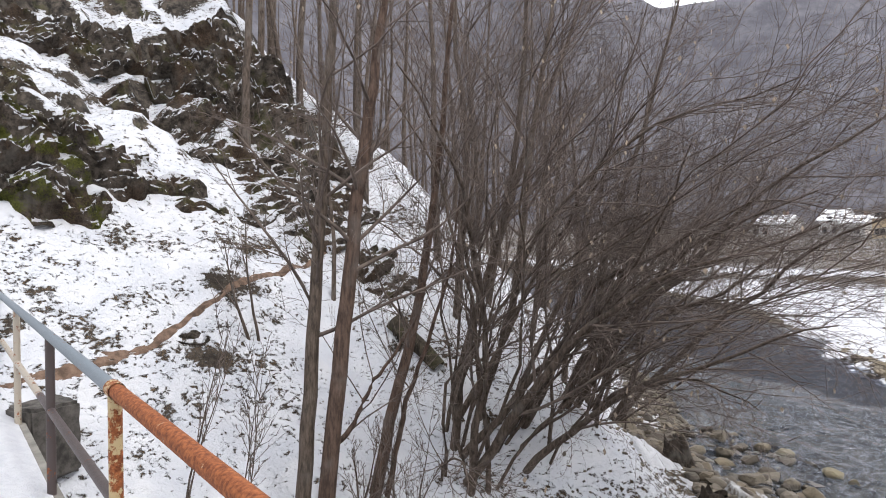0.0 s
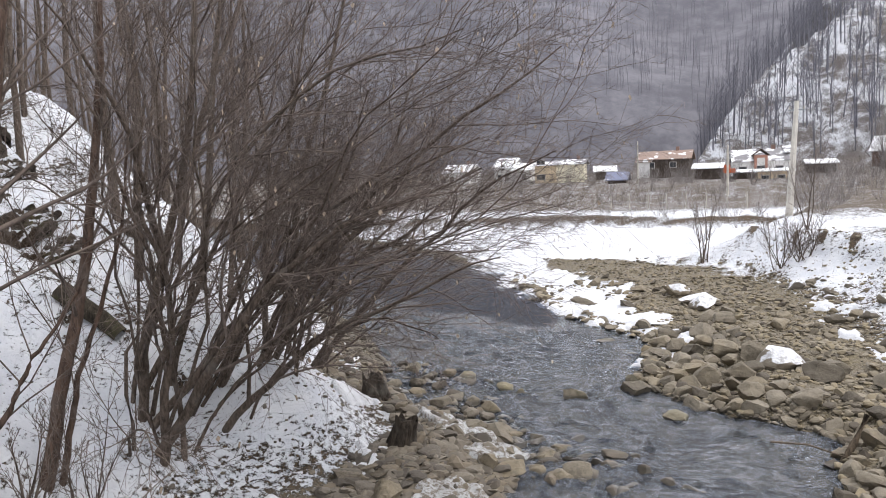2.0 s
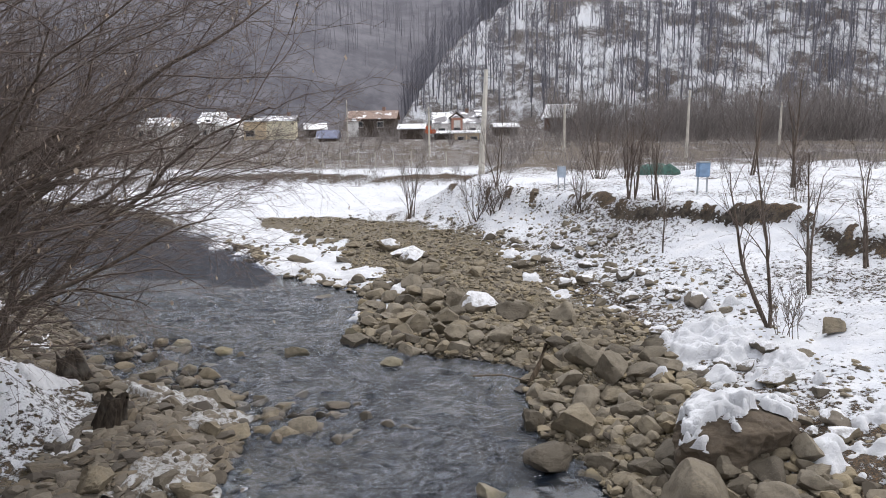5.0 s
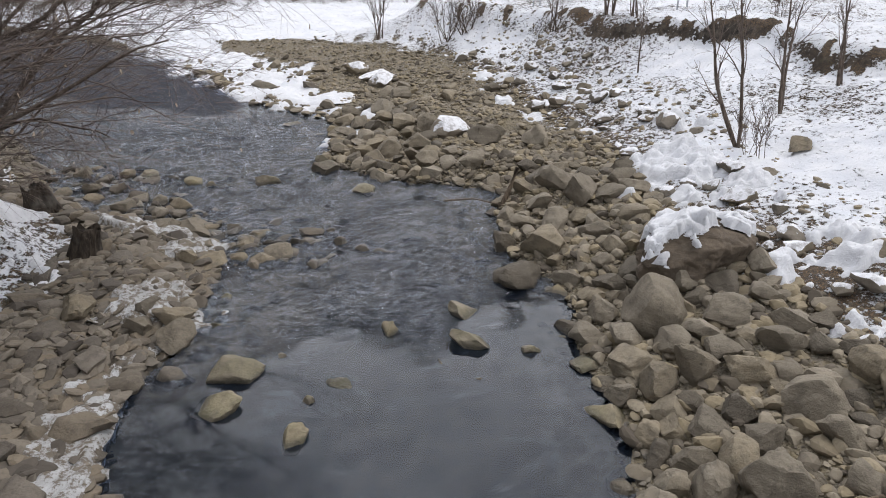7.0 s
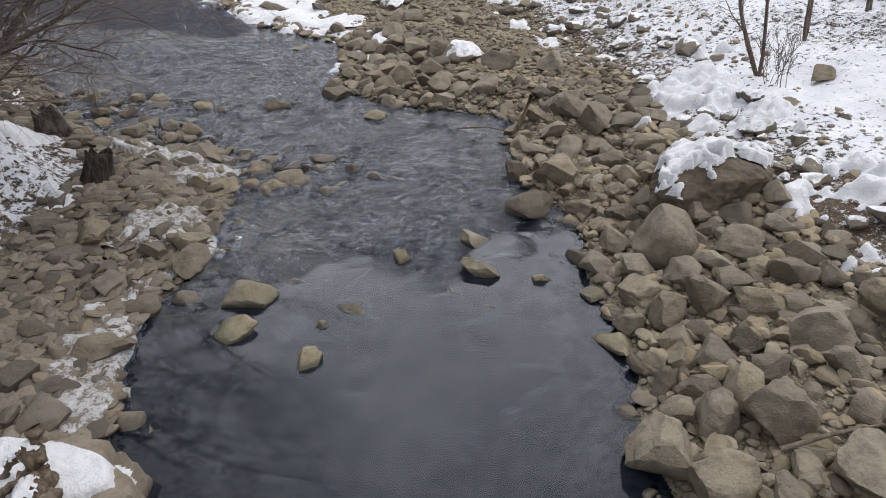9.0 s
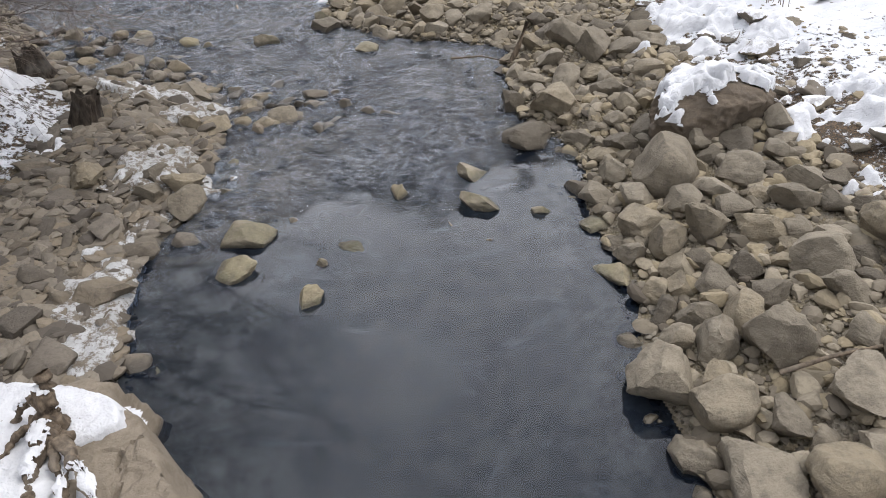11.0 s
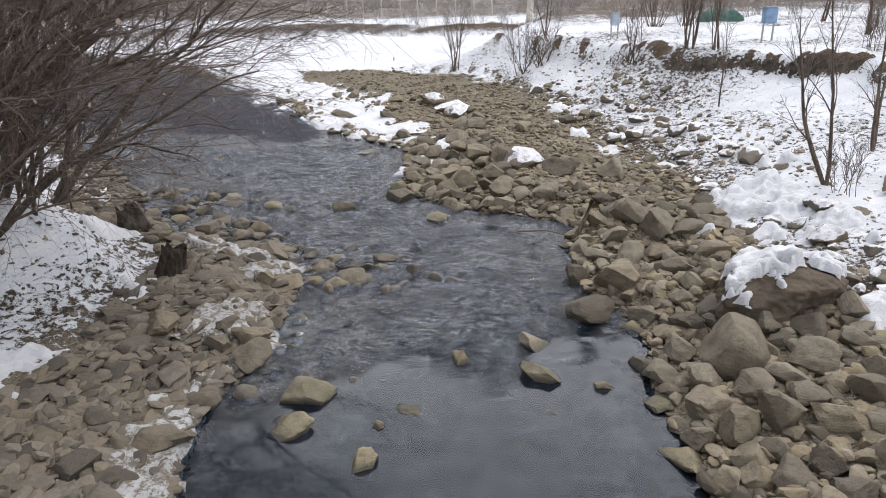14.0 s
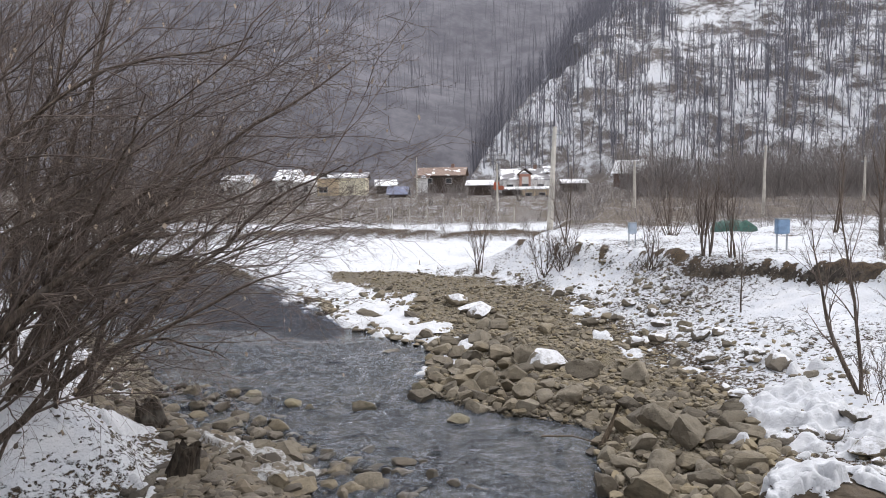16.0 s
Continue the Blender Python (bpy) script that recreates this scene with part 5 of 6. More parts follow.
rail_part("post", rail_point(6.5, 2.62), rail_point(6.5, 3.73), 0.03, POST_DARK, "dark brown painted post")
rail_part("middle_rail", rail_point(-1.9, 3.22), rail_point(2.6, 3.22), 0.026, POST_DARK, "dark painted middle rail")
rail_part("middle_rail", rail_point(2.61, 3.22), rail_point(6.5, 3.23), 0.026, POST_PALE, "pale chipped middle rail")


def deck():
    thing = empty("footbridge", pose(0, 0, 2.7), "narrow snow-covered concrete footbridge", "bridge", kind="structure")
    bm = bmesh.new()
    v = []
    for d in (-9.0, 5.8):
        for side in (-1.75, 0.06):
            p = RAIL_A + RAIL_DIR * d + Vector((-RAIL_DIR.y, RAIL_DIR.x, 0)) * -side
            v.append((p.x, p.y))
    order = (0, 1, 3, 2)
    lo = [bm.verts.new((v[i][0], v[i][1], -0.25)) for i in order]
    hi = [bm.verts.new((v[i][0], v[i][1], -0.05)) for i in order]
    bm.faces.new(lo[::-1])
    bm.faces.new(hi)
    for i in range(4):
        bm.faces.new((lo[i], lo[(i + 1) % 4], hi[(i + 1) % 4], hi[i]))
    bmesh.ops.recalc_face_normals(bm, faces=bm.faces[:])
    part("deck_slab", bm, CONCRETE, thing)
    n = 90
    s = np.linspace(-9.0, 5.75, n)
    w = np.linspace(-1.7, 0.0, 14)
    S, W = np.meshgrid(s, w, indexing="ij")
    ox, oy = -RAIL_DIR.y, RAIL_DIR.x
    x, y = RAIL_A.x + RAIL_DIR.x * S - ox * W, RAIL_A.y + RAIL_DIR.y * S - oy * W
    edge = np.minimum(1, (0.0 - W) / 0.1) * np.minimum(1, (W + 1.7) / 0.1)
    z = -0.045 + (0.06 + value_noise(x, y, 0.4, 3) * 0.05) * edge
    i, j = np.meshgrid(np.arange(n - 1), np.arange(13), indexing="ij")
    f = np.stack([i * 14 + j, (i + 1) * 14 + j, (i + 1) * 14 + j + 1, i * 14 + j + 1], -1).reshape(-1, 4)
    ob = mesh_object("snow_layer", np.stack([x, y, z], -1).reshape(-1, 3), f, SNOW, thing)
    tagged(ob, "trodden white snow")


deck()


def rough_block(name, x, y, z, size, turn, material, label, category, cuts=7, seed=1, tilt=(0, 0)):
    """A cast block with chipped edges and an uneven face."""
    bm = bmesh.new()
    bmesh.ops.create_cube(bm, size=1)
    bmesh.ops.bevel(bm, geom=bm.edges[:], offset=0.05, segments=2, affect="EDGES")
    bmesh.ops.subdivide_edges(bm, edges=bm.edges[:], cuts=cuts, use_grid_fill=True)
    for v in bm.verts:
        q = Vector((v.co.x * size[0], v.co.y * size[1], v.co.z * size[2]))
        v.co = q + q.normalized() * (noise.noise(q * 3 + Vector((seed, 0, 0))) * 0.05 + noise.noise(q * 9) * 0.02)
    ob = part(name, bm, material, None, "", True)
    ob.data.set_sharp_from_angle(angle=radians(35))
    ob.matrix_world = pose(x, y, z, tilt[0], tilt[1], turn)
    return tagged(ob, label, category)


rough_block("concrete_block", -7.6, 1.85, 2.42, (0.46, 0.5, 0.7), 15, DARK_CONCRETE, "dark weathered concrete block beside the bridge end", "block", seed=4)


def conform_snow(source, threshold, thick, seed, keep=lambda c: True):
    """Snow that lies on the upward faces of a mesh, thin at its ragged rim."""
    bm = source.copy()
    bm.normal_update()
    o = Vector((seed * 5.1, 0, 0))
    gone = [f for f in bm.faces if f.normal.z < threshold + 0.45 * noise.noise(f.calc_center_median() * 3.5 + o) + 0.06 * noise.noise(f.calc_center_median() * 11 + o) or not keep(f.calc_center_median())]
    bmesh.ops.delete(bm, geom=gone, context="FACES")
    left, largest = set(bm.faces), []
    while left:
        island, todo = [], [left.pop()]
        while todo:
            f = todo.pop()
            island.append(f)
            near = {g for e in f.edges for g in e.link_faces} & left
            left -= near
            todo += near
        if len(island) > len(largest):
            largest = island
    keep_faces = set(largest)
    bmesh.ops.delete(bm, geom=[f for f in bm.faces if f not in keep_faces], context="FACES")
    for v in bm.verts:
        rim = any(e.is_boundary for e in v.link_edges)
        lump = 1 + 1.3 * noise.noise(v.co * 4 + o) + 0.3 * noise.noise(v.co * 14 + o)
        v.co += Vector((0, 0, 0.012 if rim else thick * max(0.4, lump))) + v.normal * (0.012 if rim else thick * 0.5)
    for _ in range(2):
        bmesh.ops.smooth_vert(bm, verts=[v for v in bm.verts if not any(e.is_boundary for e in v.link_edges)], factor=0.4, use_axis_x=True, use_axis_y=True, use_axis_z=True)
    return bm


# block with snow and an old root at the water's edge below the bridge
BLOCK_TOP = 0.72
abutment = empty("abutment_block", pose(-2.45, 2.75, 0), "cracked stone abutment block half covered with snow", "block")
LAYERED = stone_material("layered_abutment_stone", (0.13, 0.105, 0.075), (0.27, 0.23, 0.18), (0.30, 0.235, 0.16))


def block_edge(y):
    """The free edge of the block over the water."""
    return np.interp(y, (0.4, 1.6, 2.3, 2.88, 3.38, 3.62, 3.8), (-1.5, -1.3, -1.25, -1.55, -1.88, -2.06, -2.25))


def block_stone():
    """The block as cracked layers: level breaks on top, a steep broken face to the water."""
    xs, ys = np.meshgrid(np.arange(-4.2, -0.7, 0.022), np.arange(0.6, 4.25, 0.022), indexing="ij")
    wave = value_noise(xs, ys, 0.5, 41) * 0.16 + value_noise(xs, ys, 0.17, 42) * 0.07
    inside = np.minimum(block_edge(ys) - xs, (3.86 - ys) * 0.8) + wave
    field = value_noise(xs + 0.4 * ys, ys, 0.75, 43) + value_noise(xs, ys, 0.3, 44) * 0.45 + value_noise(xs, ys, 0.12, 47) * 0.15
    plates = np.floor(field * 7) / 7
    crack = np.abs(value_noise(xs + ys * 0.5, ys - xs * 0.3, 0.42, 45))
    z = BLOCK_TOP + plates * 0.16 - 0.05 * smooth(0.03, 0.0, crack) + value_noise(xs, ys, 0.05, 46) * 0.012
    drop = smooth(0.05, -0.30, inside)
    ledges = (np.floor(drop * 6 + value_noise(xs, ys, 0.25, 48) * 1.2) / 6).clip(0, 1)
    z = z - (drop * 0.45 + ledges * 0.55) * 1.15
    nb = xs.shape[1]
    i, j = np.meshgrid(np.arange(xs.shape[0] - 1), np.arange(nb - 1), indexing="ij")
    f = np.stack([i * nb + j, (i + 1) * nb + j, (i + 1) * nb + j + 1, i * nb + j + 1], -1).reshape(-1, 4)
    f = f[(inside.ravel()[f] > -0.34).any(1)]
    ob = mesh_object("block", np.stack([xs + 2.45, ys - 2.75, z], -1).reshape(-1, 3), f, LAYERED, abutment)
    ob.data.set_sharp_from_angle(angle=radians(38))
    tagged(ob, "tan layered cracked stone")


def block_snow():
    """The mound of snow on the block, thin and ragged along its free edge."""
    xs, ys = np.meshgrid(np.arange(-4.1, -1.6, 0.02), np.arange(1.6, 4.0, 0.02), indexing="ij")
    rim = sum(np.interp(ys + o, (1.6, 2.3, 2.76, 3.1, 3.24, 3.34, 3.7, 3.8, 3.9), (-1.95, -1.95, -2.02, -2.2, -2.22, -1.93, -2.2, -2.5, -3.4)) for o in (-0.06, -0.03, 0, 0.03, 0.06)) / 5
    inside = rim - xs + value_noise(xs, ys, 0.3, 5) * 0.16 + value_noise(xs, ys, 0.1, 6) * 0.08
    bare = value_noise(xs, ys, 0.34, 9) + value_noise(xs, ys, 0.11, 10) * 0.5 + 0.66 - 0.48 * smooth(3.2, 2.9, ys) * smooth(-2.6, -2.4, xs)
    inside = np.minimum(inside, bare * 0.5)
    lumps = value_noise(xs, ys, 0.42, 7) * 0.08 + value_noise(xs, ys, 0.17, 8) * 0.05 + value_noise(xs, ys, 0.06, 9) * 0.012
    z = BLOCK_TOP - 0.16 + 0.22 * smooth(-0.05, 0.06, inside) + lumps * smooth(0, 0.15, inside) + 0.04 * smooth(0, 0.5, inside)
    nb = xs.shape[1]
    i, j = np.meshgrid(np.arange(xs.shape[0] - 1), np.arange(nb - 1), indexing="ij")
    f = np.stack([i * nb + j, (i + 1) * nb + j, (i + 1) * nb + j + 1, i * nb + j + 1], -1).reshape(-1, 4)
    f = f[(inside.ravel()[f] > -0.08).any(1)]
    tagged(mesh_object("snow_cover", np.stack([xs + 2.45, ys - 2.75, z], -1).reshape(-1, 3), f, SNOW, abutment), "soft white snow")


block_stone()
block_snow()

ROOT_AT = np.array((-2.38, 3.30, BLOCK_TOP + 0.02))
root = empty("old_root", pose(*ROOT_AT), "gnarled weathered root stump with snow in its forks", "stump")
ROOT_WOOD = bark_material("weathered_root", (0.055, 0.042, 0.031), (0.18, 0.14, 0.10), 26.0)
root_rng = np.random.RandomState(8)
ROOT_LIMBS = (("stub", ((-2.38, 3.30, 0.70), (-2.39, 3.34, 0.92), (-2.38, 3.37, 1.08), (-2.37, 3.40, 1.24)), 0.072),
              ("root", ((-2.34, 3.26, 0.90), (-2.22, 3.08, 0.86), (-2.08, 2.92, 0.84), (-1.92, 2.70, 0.78)), 0.045),
              ("root", ((-2.36, 3.26, 0.88), (-2.27, 3.02, 0.85), (-2.18, 2.84, 0.82), (-2.10, 2.60, 0.76)), 0.038),
              ("root", ((-2.40, 3.26, 0.88), (-2.40, 3.06, 0.84), (-2.36, 2.86, 0.83), (-2.30, 2.55, 0.76)), 0.05),
              ("root", ((-2.42, 3.30, 0.92), (-2.54, 3.30, 0.86), (-2.64, 3.20, 0.80), (-2.74, 3.02, 0.74)), 0.04),
              ("root", ((-2.40, 3.36, 0.98), (-2.50, 3.42, 1.02), (-2.58, 3.44, 0.95), (-2.70, 3.44, 0.78)), 0.032))
for k, (name, line, r) in enumerate(ROOT_LIMBS):
    line = np.array(line) - ROOT_AT
    at = np.linspace(0, len(line) - 1, 12)
    pts = np.stack([np.interp(at, range(len(line)), c) for c in line.T], -1) + root_rng.normal(0, 0.012, (12, 3))
    t = Tubes(12)
    t.add(pts, [r * (1.2 - 0.65 * i / 11) * root_rng.uniform(0.9, 1.1) for i in range(12)])
    limb = t.build(name, ROOT_WOOD, root)
    bm = bmesh.new()
    bm.from_mesh(limb.data)
    bmesh.ops.subdivide_edges(bm, edges=bm.edges[:], cuts=4, use_grid_fill=True)
    bm.normal_update()
    for v in bm.verts:
        v.co += v.normal * (0.025 * noise.noise(v.co * 9 + Vector((k, 0, 0))) + 0.02 * noise.noise(v.co * 30))
    bm.to_mesh(limb.data)
    bm.normal_update()
    part("snow_clump", conform_snow(bm, 0.55, 0.022, 30 + k), SNOW, root, "clinging white snow", True)
    bm.free()


# big conglomerate boulder with its cap of snow on the right bank
big = empty("snow_capped_boulder", pose(3.95, 8.0, 0.48), "large brown conglomerate boulder under a ragged snow cap", "boulder")
bm = bmesh.new()
bmesh.ops.create_icosphere(bm, subdivisions=6, radius=0.5)
for v in bm.verts:
    q = v.co.copy()
    q.z = max(q.z if q.z < 0.2 else 0.2 + (q.z - 0.2) * 0.55, -0.42)
    f = 1 + noise.noise(q * 2.4 + Vector((4, 0, 0))) * 0.4 + noise.noise(q * 7) * 0.14 + noise.noise(q * 22) * 0.06
    v.co = Vector((q.x * 1.5 * f, q.y * 1.1 * f, q.z * 1.35 * (1 + (f - 1) * 0.5)))
cap = conform_snow(bm, 0.36, 0.10, 21, lambda c: c.y - 0.25 * c.x > -0.28 + 0.55 * noise.noise(c * 3.3) + 0.25 * noise.noise(c * 8))
part("rock", bm, stone_material("conglomerate", (0.060, 0.049, 0.038), (0.15, 0.125, 0.098), (0.13, 0.10, 0.07)), big, "rough brown conglomerate", True)
part("snow_cap", cap, SNOW, big, "lumpy overhanging white snow", True)


# driftwood and stumps
DARK_WOOD = bark_material("wet_dark_wood", (0.018, 0.014, 0.011), (0.075, 0.06, 0.046), 22.0)


def stump(x, y, height, radius, label, seed, lean=(0.1, 0)):
    thing = empty("tree_stump", pose(x, y, ground_z(x, y)), label, "stump")
    r = np.random.RandomState(seed)
    bm = bmesh.new()
    made = bmesh.ops.create_cone(bm, segments=40, radius1=radius * 1.25, radius2=radius * 0.9, depth=height, cap_ends=True, matrix=Matrix.Translation((0, 0, height / 2 - 0.05)))
    bmesh.ops.subdivide_edges(bm, edges=[e for e in bm.edges if abs(e.verts[0].co.z - e.verts[1].co.z) > 0.1], cuts=6)
    for v in bm.verts:
        a = math.atan2(v.co.y, v.co.x)
        k = 1 + 0.55 * noise.noise(Vector((math.cos(a) * 1.8, math.sin(a) * 1.8, v.co.z * 1.2 + seed))) + 0.28 * noise.noise(Vector((math.cos(a) * 6, math.sin(a) * 6, v.co.z * 2 + seed)))
        k *= 1 + 0.5 * max(0.0, 0.25 - v.co.z)
        top = v.co.z / height
        v.co.x, v.co.y = v.co.x * k + lean[0] * v.co.z, v.co.y * k + lean[1] * v.co.z
        if top > 0.8:
            v.co.z += 0.24 * noise.noise(Vector((v.co.x * 8, v.co.y * 8, seed))) + 0.08 * noise.noise(Vector((v.co.x * 25, v.co.y * 25, seed)))
    part("stub", bm, DARK_WOOD, thing, "", True)
    for k in range(7):
        a = r.uniform(0, 6.28)
        pts = [np.array((math.cos(a) * radius * s * 1.1 + r.normal(0, 0.02), math.sin(a) * radius * s * 1.1, 0.14 * (1 - s * 0.6))) for s in np.linspace(0.6, 2.6, 6)]
        t = Tubes(6)
        t.add(pts, np.linspace(0.05, 0.012, 6))
        t.build("root", DARK_WOOD, thing)


stump(-4.3, 9.25, 0.48, 0.17, "dark broken tree stump on the stony shore", 3, (0.35, 0.0))
stump(-5.6, 11.15, 0.5, 0.2, "dark rootstock washed out of the bank", 5, (-0.1, 0))
tree_limb("driftwood_stick", [(1.92, 11.3, -0.05), (2.1, 11.38, 0.3), (2.27, 11.45, 0.72)], 0.055, "dark driftwood stick jammed upright between stones", "stick", ROOT_WOOD, 0.75)
tree_limb("driftwood_stick", [(1.0, 11.6, 0.12), (1.5, 11.4, 0.2), (2.0, 11.2, 0.12)], 0.018, "thin driftwood branch over the water", "stick", ROOT_WOOD, 0.5)
tree_limb("driftwood_stick", [on_ground(2.75, 3.62, 0.22), on_ground(3.1, 3.6, 0.25), on_ground(3.5, 3.62, 0.22)], 0.022, "thin dead branch lying across boulders", "stick", ROOT_WOOD, 0.6)


# ice and snow lying on the margins of the water


def margin_snow(curve, lo, hi, y0, y1, level, seed, label, size=0.55, thick=0.09, step=0.045, material=GRITTY_SNOW):
    """Ragged snow and ice between the stones along a shore, thinning out at its rims."""
    ys = np.arange(y0, y1, step)
    off = np.arange(lo, hi, step)
    Y, W = np.meshgrid(ys, off, indexing="ij")
    X = curve_at(curve, Y) + W
    ends = np.minimum(1, np.minimum(Y - y0, y1 - Y) / 0.8) * np.minimum(1, np.minimum(W - lo, hi - W) / (0.25 * (hi - lo)))
    m = level - 0.5 + value_noise(X, Y, size, seed) * 0.9 + value_noise(X, Y, size * 2.6, seed + 1) * 0.8 + value_noise(X, Y, size * 0.3, seed + 2) * 0.4 - (1 - ends) * 0.6
    z = np.maximum(land(X, Y)[0], 0.0) + 0.012 + thick * smooth(0.0, 0.35, m) + value_noise(X, Y, 0.22, seed + 3) * 0.5 * thick * smooth(0, 0.2, m) + value_noise(X, Y, 0.09, seed + 4) * 0.45 * thick * smooth(0, 0.15, m) - (0.05 + thick) * smooth(0.03, -0.14, m)
    nb = len(off)
    i, j = np.meshgrid(np.arange(len(ys) - 1), np.arange(nb - 1), indexing="ij")
    f = np.stack([i * nb + j, i * nb + j + 1, (i + 1) * nb + j + 1, (i + 1) * nb + j], -1)[(m[:-1, :-1] > -0.14) & (m[1:, 1:] > -0.14)]
    used, flat = np.unique(f, return_inverse=True)
    v = np.stack([X, Y, z], -1).reshape(-1, 3)[used]
    return tagged(mesh_object("shore_snow", v, flat.reshape(-1, 4), material), label, "snow", kind="stuff")


margin_snow(LEFT_SHORE, -1.5, 0.4, 7.6, 12.4, 0.74, 1, "grey snow and ice between the shore stones", 0.55, 0.13, 0.035)
margin_snow(LEFT_SHORE, -0.8, 0.10, 3.4, 8.0, 0.64, 5, "grey slush and ice along the waterline", 0.35, 0.10, 0.03)
margin_snow(LEFT_SHORE, -3.4, -1.4, 5.5, 12.0, 0.45, 7, "snow caught among the shore stones", 0.45, 0.12, 0.04, SNOW)
margin_snow(RIGHT_SHORE, -0.5, 1.6, 14.6, 22.0, 0.56, 9, "snowy ice shelf along the edge of the gravel bar", 0.7, 0.12, 0.06, SNOW)
margin_snow(RIGHT_SHORE, -1.0, 3.6, 20.0, 34.0, 0.62, 15, "snowy ice shelf along the far shore", 1.2, 0.12, 0.11, SNOW)
margin_snow(SNOW_EDGE, -1.0, 0.6, 12.0, 24.0, 0.42, 21, "patches of snow on the gravel bar", 0.6, 0.09, 0.05, SNOW)
margin_snow(SNOW_EDGE, -0.35, 2.2, 4.0, 14.0, 0.47, 27, "lumpy wind-packed snow over the bank stones", 0.42, 0.17, 0.035, SNOW)


# ---- poles, field things, houses ----
POLE = plain("aged_concrete_pole", (0.52, 0.485, 0.43), 0.85, 0.2, 2.0)
METAL = plain("galvanised_metal", (0.34, 0.36, 0.38), 0.55, 0.15, 4.0, 0.3)


def utility_pole(x, y, height, width, lean, label, arms=True):
    thing = empty("utility_pole", pose(x, y, ground_z(x, y) - 0.1), label, "pole", "utility poles")
    bm = bmesh.new()
    bmesh.ops.create_cone(bm, segments=8, radius1=width * 0.62, radius2=width * 0.36, depth=height, cap_ends=True, matrix=Matrix.Translation((0, 0, height / 2)))
    for v in bm.verts:
        v.co.x += lean * v.co.z
    part("mast", bm, POLE, thing)
    if arms:
        bm = bmesh.new()
        box(bm, -0.45 + lean * height, 0.45 + lean * height, -0.05, 0.05, height - 0.55, height - 0.47, 0.01)
        part("crossarm", bm, METAL, thing)
        for s in (-0.38, 0.0, 0.38):
            bm = bmesh.new()
            bmesh.ops.create_cone(bm, segments=8, radius1=0.05, radius2=0.03, depth=0.16, cap_ends=True, matrix=Matrix.Translation((s + lean * height, 0, height - 0.39)))
            part("insulator", bm, POLE, thing, "pale ceramic insulator")
    return thing


utility_pole(4.5, 45, 6.9, 0.34, 0.05, "tall leaning concrete utility pole behind the bank")
utility_pole(2.25, 88, 5.9, 0.26, 0.0, "slim pale concrete pole near the houses")
utility_pole(16.5, 75, 5.2, 0.28, 0.0, "concrete utility pole at the field edge")
utility_pole(24.0, 60, 6.0, 0.26, 0.01, "concrete utility pole before the wooded slope")
utility_pole(43.0, 80, 5.0, 0.28, 0.0, "concrete utility pole before the wooded slope")
utility_pole(-9.0, 100, 6.0, 0.2, 0.0, "thin pole among the houses", False)

BLUE = plain("faded_blue_paint", (0.20, 0.30, 0.44), 0.6, 0.2, 5.0)
PALE_BLUE = plain("pale_blue_grey_paint", (0.38, 0.44, 0.52), 0.6, 0.15, 5.0)
GREEN = plain("green_tarpaulin", (0.045, 0.10, 0.082), 0.7, 0.25, 5.0)


def box_on_legs(x, y, w, h, legs, material, label):
    thing = empty("box_on_legs", pose(x, y, ground_z(x, y), 0, 0, 8), label, "box")
    part("box", box(bmesh.new(), -w / 2, w / 2, -w * 0.3, w * 0.3, legs, legs + h, 0.02), material, thing)
    part("lid", box(bmesh.new(), -w * 0.53, w * 0.53, -w * 0.34, w * 0.34, legs + h + 0.002, legs + h + 0.04, 0.01), METAL, thing)
    for s in (-0.42, 0.42):
        part("leg", box(bmesh.new(), w * s - 0.02, w * s + 0.02, -0.02, 0.02, -0.1, legs + 0.01), METAL, thing)


box_on_legs(9.2, 21.6, 0.38, 0.44, 0.5, BLUE, "faded blue box on two thin legs in the snow")
box_on_legs(5.75, 26.5, 0.3, 0.4, 0.5, PALE_BLUE, "pale blue-grey box on thin legs in the snow")


def tarpaulin(x, y, w, d, h):
    thing = empty("covered_pile", pose(x, y, ground_z(x, y), 0, 0, 5), "low pile covered with a green tarpaulin", "pile")
    bm = bmesh.new()
    bmesh.ops.create_grid(bm, x_segments=22, y_segments=14, size=0.5)
    for v in bm.verts:
        e = min(0.5 - abs(v.co.x), 0.5 - abs(v.co.y)) * 6
        v.co.z = h * min(1, e) ** 0.5 * (0.9 + 0.25 * noise.noise(v.co * 5)) if e > 0 else -0.05
        v.co.x, v.co.y = v.co.x * w, v.co.y * d
    part("cover", bm, GREEN, thing, "", True)


tarpaulin(14.2, 39.5, 2.2, 1.6, 0.75)


def field_fence(x0, y0, x1, y1, count, height):
    for i in range(count):
        s = i / (count - 1)
        x, y = x0 + (x1 - x0) * s, y0 + (y1 - y0) * s
        bm = bmesh.new()
        bmesh.ops.create_cone(bm, segments=6, radius1=0.06, radius2=0.045, depth=height, cap_ends=True, matrix=Matrix.Translation((0, 0, height / 2 - 0.1)))
        ob = part("fence_post", bm, POLE, None)
        ob.matrix_world = pose(x, y, ground_z(x, y), 0, (i * 37 % 7) - 3, 0)
        tagged(ob, "weathered grey fence post in the field", "fence post", "field fence posts")


field_fence(-16, 71, 3.5, 70, 12, 1.7)
field_fence(17.5, 92, 30, 96, 6, 1.5)

WINDOW_GLASS = plain("dark_window_glass", (0.03, 0.035, 0.04), 0.15, 0.2, 2.0, 0.0, 0.5)
FRAME = plain("pale_window_frame", (0.55, 0.53, 0.5), 0.6, 0.1)
WOODWORK = plain("dark_timber", (0.06, 0.045, 0.035), 0.8, 0.3, 3.0)


